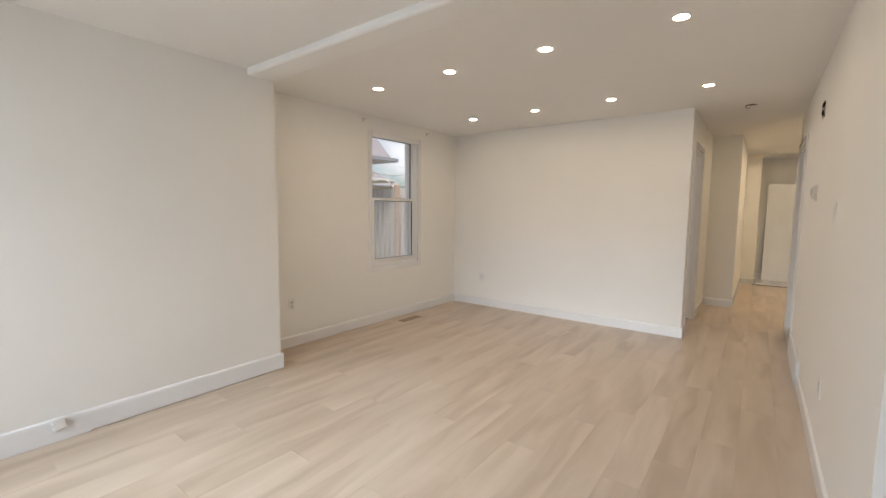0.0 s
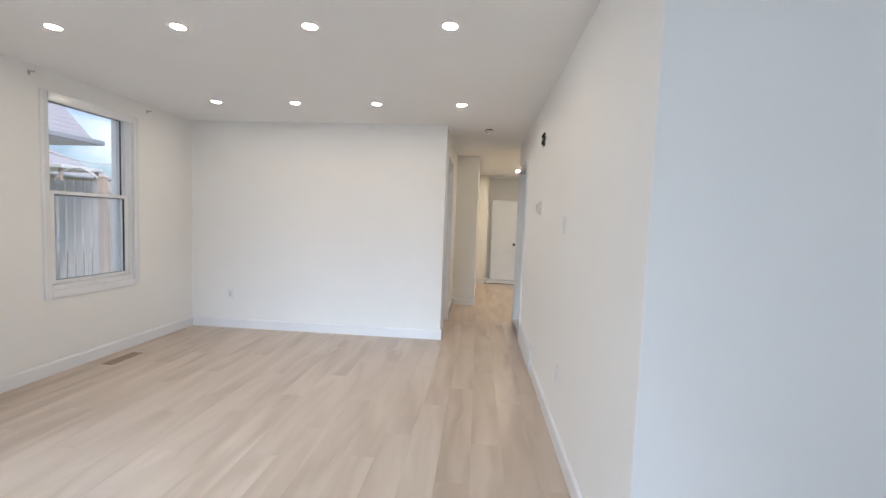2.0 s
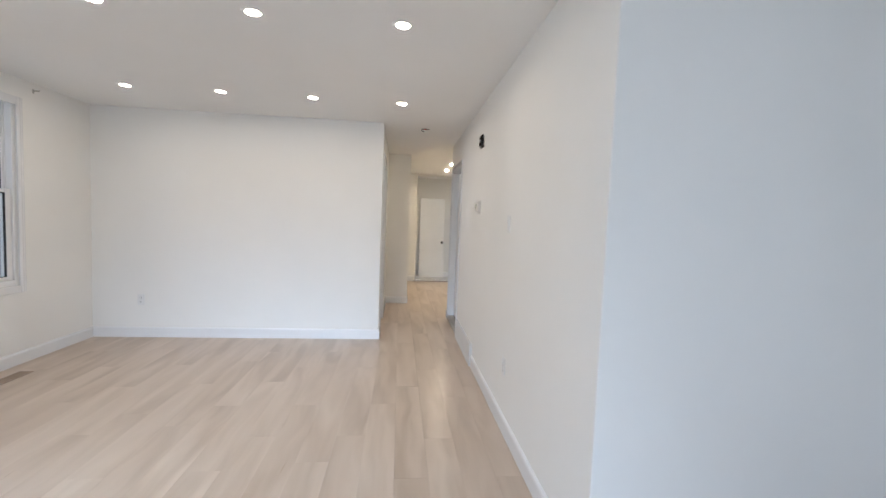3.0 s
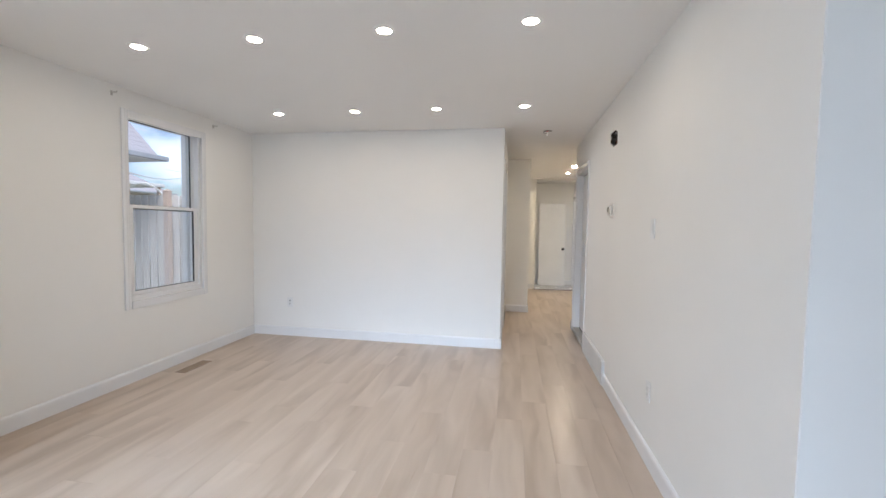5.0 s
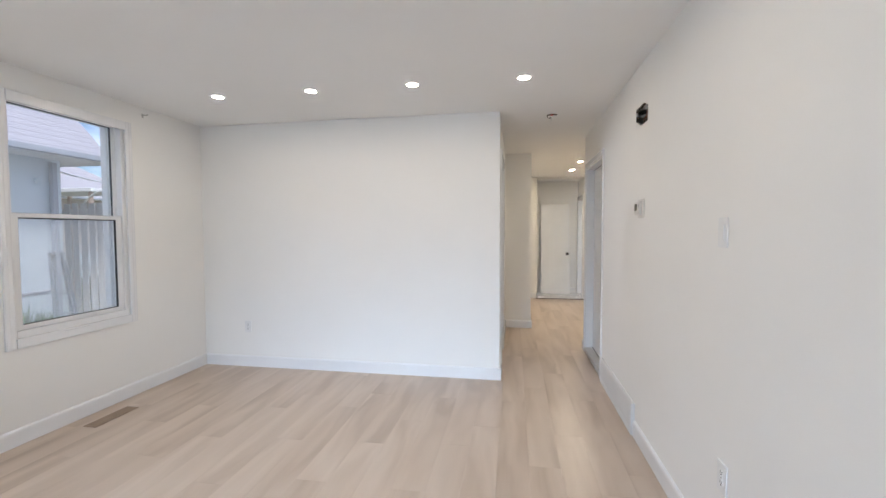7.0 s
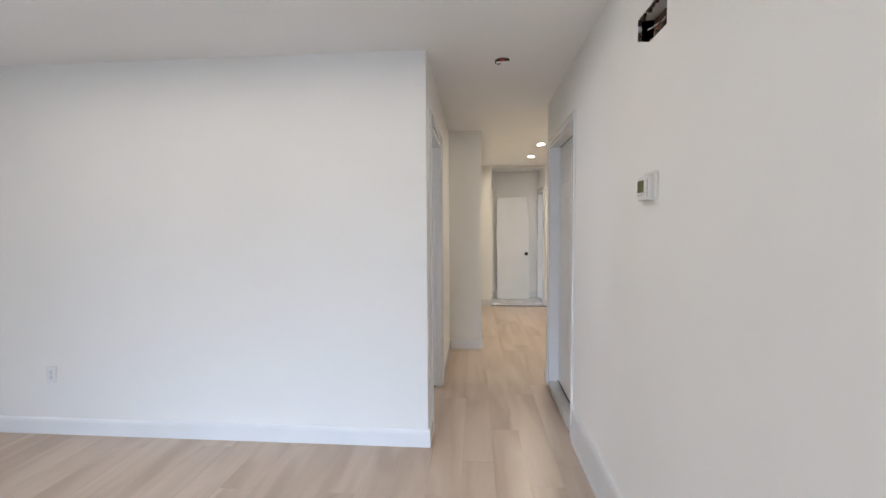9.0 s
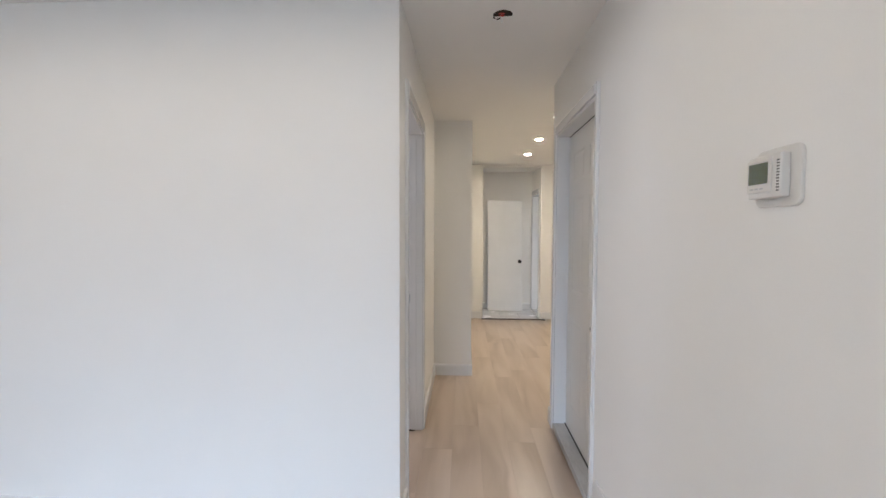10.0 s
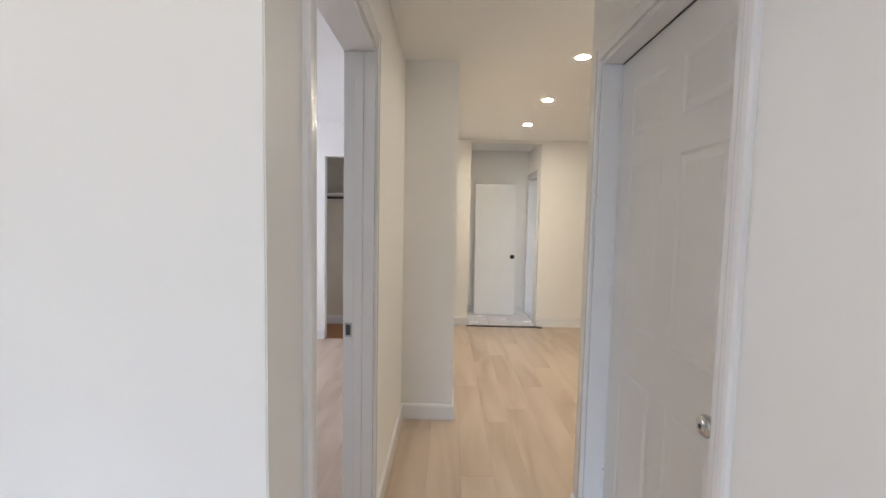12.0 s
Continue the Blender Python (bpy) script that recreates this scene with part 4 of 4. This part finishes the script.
structure("pavement", fresh_box(-6.69, LEFT_X - 0.16, -6.0, 6.75, GROUND_Z - 0.1, GROUND_Z + 0.03, 0.01), BOUNCE_STRIP, "unseen pale strip added between the houses to bounce light upward", "pavement")


def hip_house(name, x0, x1, y0, y1, base, eave, rise, over, label, wall_mat, courses=16, gable=False):
    """A house with plain walls, soffit, gutter and a hipped roof of overlapping shingle courses."""
    h = thing(name, ((x0 + x1) / 2, (y0 + y1) / 2, base), label, "house")
    m = Matrix.Translation((-(x0 + x1) / 2, -(y0 + y1) / 2, -base))

    def put(nm, bm, mat, lab="", parent=None):
        bm.transform(m)
        return part(nm, bm, mat, parent or h, lab)

    put("wall", fresh_box(x0, x1, y0, y1, base, eave - 0.05), wall_mat)
    put("foundation_band", fresh_box(x0 - 0.02, x1 + 0.02, y0 - 0.02, y1 + 0.02, base, base + 0.9), SIDING, "slightly proud lower siding")
    # Proud ledge strip in grey, which paints in the ledge's dark shadow line.
    put("ledge_shadow_line", fresh_box(x0 - 0.04, x1 + 0.04, y0 - 0.04, y1 + 0.04, base + 0.885, base + 0.912, 0.004), GUTTER, "thin ledge round the lower wall, grey for its shadow line")
    put("soffit", fresh_box(x0 - over, x1 + over, y0 - over, y1 + over, eave - 0.05, eave), SOFFIT)
    g = 0.09
    for a in ((x0 - over - g, x0 - over, y0 - over - g, y1 + over + g), (x1 + over, x1 + over + g, y0 - over - g, y1 + over + g), (x0 - over, x1 + over, y0 - over - g, y0 - over), (x0 - over, x1 + over, y1 + over, y1 + over + g)):
        put("gutter", fresh_box(*a, eave - 0.045, eave + 0.035, 0.012), GUTTER)
    roof = None
    half = min(x1 - x0, y1 - y0) / 2 + over
    for i in range(courses):
        d0, d1 = half * i / courses, half * (i + 1) / courses + 0.02
        z0 = eave + rise * i / courses
        bm = bmesh.new()
        d1 = min(d1, half - 0.001)
        z1 = eave + rise * d1 / half
        e0, e1 = (0.0, 0.0) if gable else (d0, d1)             # a gable keeps its full length up to the ridge
        lo = [(x0 - over + d0, y0 - over + e0), (x1 + over - d0, y0 - over + e0), (x1 + over - d0, y1 + over - e0), (x0 - over + d0, y1 + over - e0)]
        hi = [(x0 - over + d1, y0 - over + e1), (x1 + over - d1, y0 - over + e1), (x1 + over - d1, y1 + over - e1), (x0 - over + d1, y1 + over - e1)]
        a = [bm.verts.new((x, y, z0)) for x, y in lo]
        b = [bm.verts.new((x, y, z0 + 0.008)) for x, y in lo]
        c = [bm.verts.new((x, y, z1)) for x, y in hi]
        for k in range(4):
            n = (k + 1) % 4
            bm.faces.new([a[k], a[n], b[n], b[k]])
            bm.faces.new([b[k], b[n], c[n], c[k]])
        put("shingle_course", bm, SHINGLE)
    return h


near = hip_house("neighbour_house", -15.0, -6.72, -6.0, 6.16, GROUND_Z, 2.40, 4.75, 0.42, "pale blue house with a mauve-grey shingle gable roof", SIDING, 58, True)
far_h = hip_house("far_house", -26.0, -16.4, 9.0, 17.1, GROUND_Z, 2.60, 3.2, 0.4, "far house with a grey shingle hip roof behind the fence", BRICK, 24)

# corner post and downpipe on the near house
dp = thing("downpipe", (-6.66, 6.02, GROUND_Z + 0.03), "grey rain pipe on the corner of the pale house", "downpipe")
part("pipe", fresh_box(-0.035, 0.035, -0.03, 0.03, 0, 2.62, 0.008), GUTTER, dp)
part("strap", fresh_box(-0.04, 0.04, -0.035, 0.035, 1.9, 1.93, 0.002), GUTTER, dp)

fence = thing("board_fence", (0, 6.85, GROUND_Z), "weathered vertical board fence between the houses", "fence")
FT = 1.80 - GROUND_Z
random.seed(11)
STEP = 0.1555                                                # board on board: near boards with gaps, far boards behind the gaps
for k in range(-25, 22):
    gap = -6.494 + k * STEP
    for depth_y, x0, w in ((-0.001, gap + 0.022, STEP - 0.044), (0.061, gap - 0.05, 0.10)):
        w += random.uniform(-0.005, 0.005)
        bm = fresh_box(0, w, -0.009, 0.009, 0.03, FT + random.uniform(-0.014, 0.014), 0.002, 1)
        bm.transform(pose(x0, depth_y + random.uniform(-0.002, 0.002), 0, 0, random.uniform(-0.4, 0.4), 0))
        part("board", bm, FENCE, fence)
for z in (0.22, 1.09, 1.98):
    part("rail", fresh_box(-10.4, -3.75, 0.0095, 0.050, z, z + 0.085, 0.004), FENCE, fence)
for px in (-9.6, -8.0, -6.36, -4.6):
    p = part("post", fresh_box(px - 0.045, px + 0.045, -0.125, -0.032, 0, FT + 0.06, 0.004), POSTWOOD, fence, "reddish cedar post")
    part("post_cap", lathe(bmesh.new(), [(0.075, FT + 0.06), (0.075, FT + 0.072), (0.0, FT + 0.11)], Matrix.Translation((px, -0.078, 0)) @ Matrix.Rotation(math.pi / 4, 4, "Z"), 4), POSTWOOD, p)

ladder = thing("step_ladder", pose(-6.52, 6.03, GROUND_Z + 0.03, 0, -7, 0), "folded grey step ladder leaning on the corner of the pale house", "ladder")
for side in (-1, 1):
    bm = fresh_box(-0.022, 0.022, -0.011, 0.011, 0, 1.37, 0.003)
    for v in bm.verts:
        v.co.y += side * (0.155 - 0.085 * v.co.z / 1.37)      # rails close in towards the top
    part("rail", bm, LADDERGREY, ladder)
    bm = fresh_box(0.030, 0.055, -0.009, 0.009, 0, 1.28, 0.003)
    for v in bm.verts:
        v.co.y += side * (0.165 - 0.085 * v.co.z / 1.37)
    part("rear_rail", bm, LADDERGREY, ladder)
for i in range(4):
    z = 0.25 + i * 0.28
    half_step = 0.144 - 0.085 * z / 1.37
    part("step", fresh_box(-0.030, 0.026, -half_step, half_step, z, z + 0.022, 0.002), LADDERGREY, ladder)
part("top_cap", fresh_box(-0.035, 0.058, -0.085, 0.085, 1.365, 1.40, 0.006), LADDERGREY, ladder)

# weeds at the foot of the pale wall
weeds = bmesh.new()
random.seed(23)
for i in range(900):
    a = random.uniform(0, 2 * math.pi)
    rad = 0.42 * math.sqrt(random.random())
    px, py = rad * math.cos(a) * 0.45, rad * math.sin(a) * 1.3
    h = random.uniform(0.25, 0.86) * (1.0 - 0.45 * rad / 0.42)
    d = Vector((random.uniform(-1, 1), random.uniform(-1, 1), 0)).normalized()
    u = Vector((-d.y, d.x, 0)) * random.uniform(0.008, 0.022)
    foot, mid, tip = Vector((px, py, h * 0.35)), Vector((px, py, h * 0.75)) + d * 0.03, Vector((px, py, h)) + d * random.uniform(0.05, 0.10)
    v = [weeds.verts.new(p) for p in (foot, mid - u, tip, mid + u)]
    weeds.faces.new(v)
    w = weeds.verts.new(Vector((px, py, 0))), weeds.verts.new(Vector((px + 0.004, py, 0)))
    weeds.faces.new([w[0], w[1], v[0]])
clump = tagged(new("weeds", mesh_of("weeds", weeds, LEAF)), "green weeds growing against the pale house wall", "weeds", kind="stuff")
clump.location = (-6.46, 5.50, GROUND_Z + 0.03)

wall_lamp = thing("wall_vent", (-6.70, 5.86, 2.02), "small grey vent hood on the pale house wall", "vent")
part("hood", fresh_box(-0.01, 0.04, -0.045, 0.045, 0.0, 0.05, 0.010), SIDING, wall_lamp)
part("flap", fresh_box(0.0, 0.03, -0.035, 0.035, -0.016, -0.001, 0.003), SIDING, wall_lamp)

# overhead service cables and a loop of white cable behind the fence
def arc(p, q, sag, n=18):
    p, q = Vector(p), Vector(q)
    return [p.lerp(q, i / n) - Vector((0, 0, sag * 4 * (i / n) * (1 - i / n))) for i in range(n + 1)]


# Slab and posts are made up, in place of the far house's white fascia.
awning = thing("garden_awning", (-9.75, 9.0, GROUND_Z), "white slab on added posts, standing in for a pale fascia", "awning")
part("canopy", fresh_box(-1.0, 0.78, -0.5, 0.5, 2.53, 2.61, 0.015), VINYL, awning)
for ax in (-0.9, 0.68):
    for ay in (-0.42, 0.42):
        part("post", fresh_box(ax - 0.03, ax + 0.03, ay - 0.03, ay + 0.03, 0, 2.53, 0.004), POSTWOOD, awning)


c1 = thing("service_cable", (-8.0, 8.0, 3.0), "thin pale overhead cable strung between the houses", "cable")
part("strand", sweep(bmesh.new(), arc((1.2, -2.0, -0.75), (-3.6, 5.6, 0.1), 0.25), 0.012, 6), WHITEWIRE, c1)
part("strand", sweep(bmesh.new(), arc((3.6, 4.5, 0.1), (-8.0, 9.0, 0.7), 0.35), 0.012, 6), WHITEWIRE, c1)
c2 = thing("garden_hoop", (-8.3, 8.2, GROUND_Z), "white bent plastic hoop standing behind the fence", "garden hoop")
part("hoop", sweep(bmesh.new(), [(-0.75 * math.cos(math.pi * i / 24), 0, 1.55 + 0.95 * math.sin(math.pi * i / 24)) for i in range(25)], 0.016, 8), WHITEWIRE, c2)
for sx in (-0.75, 0.75):
    part("stake", sweep(bmesh.new(), [(sx, 0, 0), (sx, 0, 1.56)], 0.016, 8), WHITEWIRE, c2)

# ---- floors: base, tiles, planks ----
slab = structure("floor_base", fresh_box(LEFT_X - 0.15, 2.72, FRONT_Y - 0.15, 10.68, -0.15, -0.0105), SUBFLOOR, "plain floor deck under the planks", "floor")
structure("closet_floor", fresh_box(-1.80, HALL_L - 0.115, 8.95, 9.62, -0.0105, 0.0005), OLDWOOD, "old orange hardwood floor inside the closet", "floor")
tiles = structure("back_entry_floor", fresh_box(0.03, 0.925, END_Y + 0.004, 10.56, -0.0105, -0.002), GROUT, "white tiled floor of the back entry", "floor")
T = 0.298
tile_mesh = mesh_of("tile", fresh_box(-T / 2 + 0.0015, T / 2 - 0.0015, -T / 2 + 0.0015, T / 2 - 0.0015, -0.006, 0.002, 0.0015, 1), TILE)
for i in range(3):
    for k in range(3):
        if END_Y + 0.03 + (k + 1) * T > 10.66:
            continue
        t_ob = new("tile", tile_mesh)
        t_ob.location = (0.03 + T * (i + 0.5), END_Y + 0.034 + T * (k + 0.5) - 0.05, 0)
        t_ob.parent = tiles
structure("transition_strip", fresh_box(0.02, 0.93, END_Y - 0.075, END_Y - 0.012, 0.0006, 0.007, 0.002), DARKSTRIP, "dark wooden strip between planks and tile", "threshold")
structure("transition_strip", fresh_box(0.9305, 0.995, END_Y - 0.105, END_Y - 0.0145, 0.0006, 0.006, 0.002), DARKSTRIP, "dark wooden strip end beside the wall", "threshold")

PW, PL = 0.180, 1.22
floor = structure("floor", fresh_box(LEFT_X, 2.60, FRONT_Y, END_Y, -0.0104, -0.0075), SUBFLOOR, "pale oak vinyl plank floor with staggered joints", "floor")
rects = [(STUB_X, 2.40, FRONT_Y, 1.72), (LEFT_X, RIGHT_X, 1.60, FAR_Y + 0.03), (HALL_L, RIGHT_X, FAR_Y, CORNER_Y), (HALL_L, 2.60, CORNER_Y - 0.02, END_Y - 0.012),
         (LEFT_X, HALL_L - 0.115, FAR_Y + 0.10, 8.95), (HALL_L - 0.115, HALL_L, DOOR_L[0], DOOR_L[1])]


def plank_bm(length, width):
    bm = bmesh.new()
    g, e = 0.00015, 0.0003
    lo = [bm.verts.new((sx * (width / 2 - g), sy * (length / 2 - g), -0.0072)) for sx, sy in ((-1, -1), (1, -1), (1, 1), (-1, 1))]
    mid = [bm.verts.new((sx * (width / 2 - g), sy * (length / 2 - g), -0.0006)) for sx, sy in ((-1, -1), (1, -1), (1, 1), (-1, 1))]
    top = [bm.verts.new((sx * (width / 2 - g - e), sy * (length / 2 - g - e), 0.0)) for sx, sy in ((-1, -1), (1, -1), (1, 1), (-1, 1))]
    for a, b in ((lo, mid), (mid, top)):
        for k in range(4):
            bm.faces.new([a[k], a[(k + 1) % 4], b[(k + 1) % 4], b[k]])
    bm.faces.new(top)
    return bm


full = mesh_of("plank", plank_bm(PL, PW), OAK)
rest = bmesh.new()
random.seed(3)
start = LEFT_X - 0.05
for r in range(int((2.62 - start) / PW) + 1):
    xa, xb = start + r * PW, start + (r + 1) * PW
    spans = sorted((q[2], q[3]) for q in rects if q[0] < xb - 0.004 and q[1] > xa + 0.004)
    merged = []
    for s0, s1 in spans:
        if merged and s0 <= merged[-1][1] + 0.001:
            merged[-1][1] = max(merged[-1][1], s1)
        else:
            merged.append([s0, s1])
    off = (r * 0.41 + random.uniform(-0.12, 0.12)) % PL
    for s0, s1 in merged:
        k = math.floor((s0 - off) / PL)
        while off + k * PL < s1:
            a, b = max(s0, off + k * PL), min(s1, off + (k + 1) * PL)
            k += 1
            if b - a < 0.03:
                continue
            xm, ym = (xa + xb) / 2, (a + b) / 2
            turned = random.random() < 0.5
            if ym < -0.2 or xm > 1.9 or (ym > 5.1 and xm < -1.9):
                pb = plank_bm(b - a, PW)
                pb.transform(Matrix.Translation((xm, ym, 0)))
                me = bpy.data.meshes.new("loose")
                pb.to_mesh(me)
                pb.free()
                rest.from_mesh(me)
                bpy.data.meshes.remove(me)
                continue
            me = full if abs(b - a - PL) < 0.001 else mesh_of("plank", plank_bm(b - a, PW), OAK)
            p_ob = new("plank", me)
            p_ob.matrix_world = pose(xm, ym, 0, 0, 0, 180 if turned else 0)
            p_ob.parent = floor
rest_ob = part("far_planks", rest, OAK_REST, floor)
rest_ob["kind"] = "stuff"
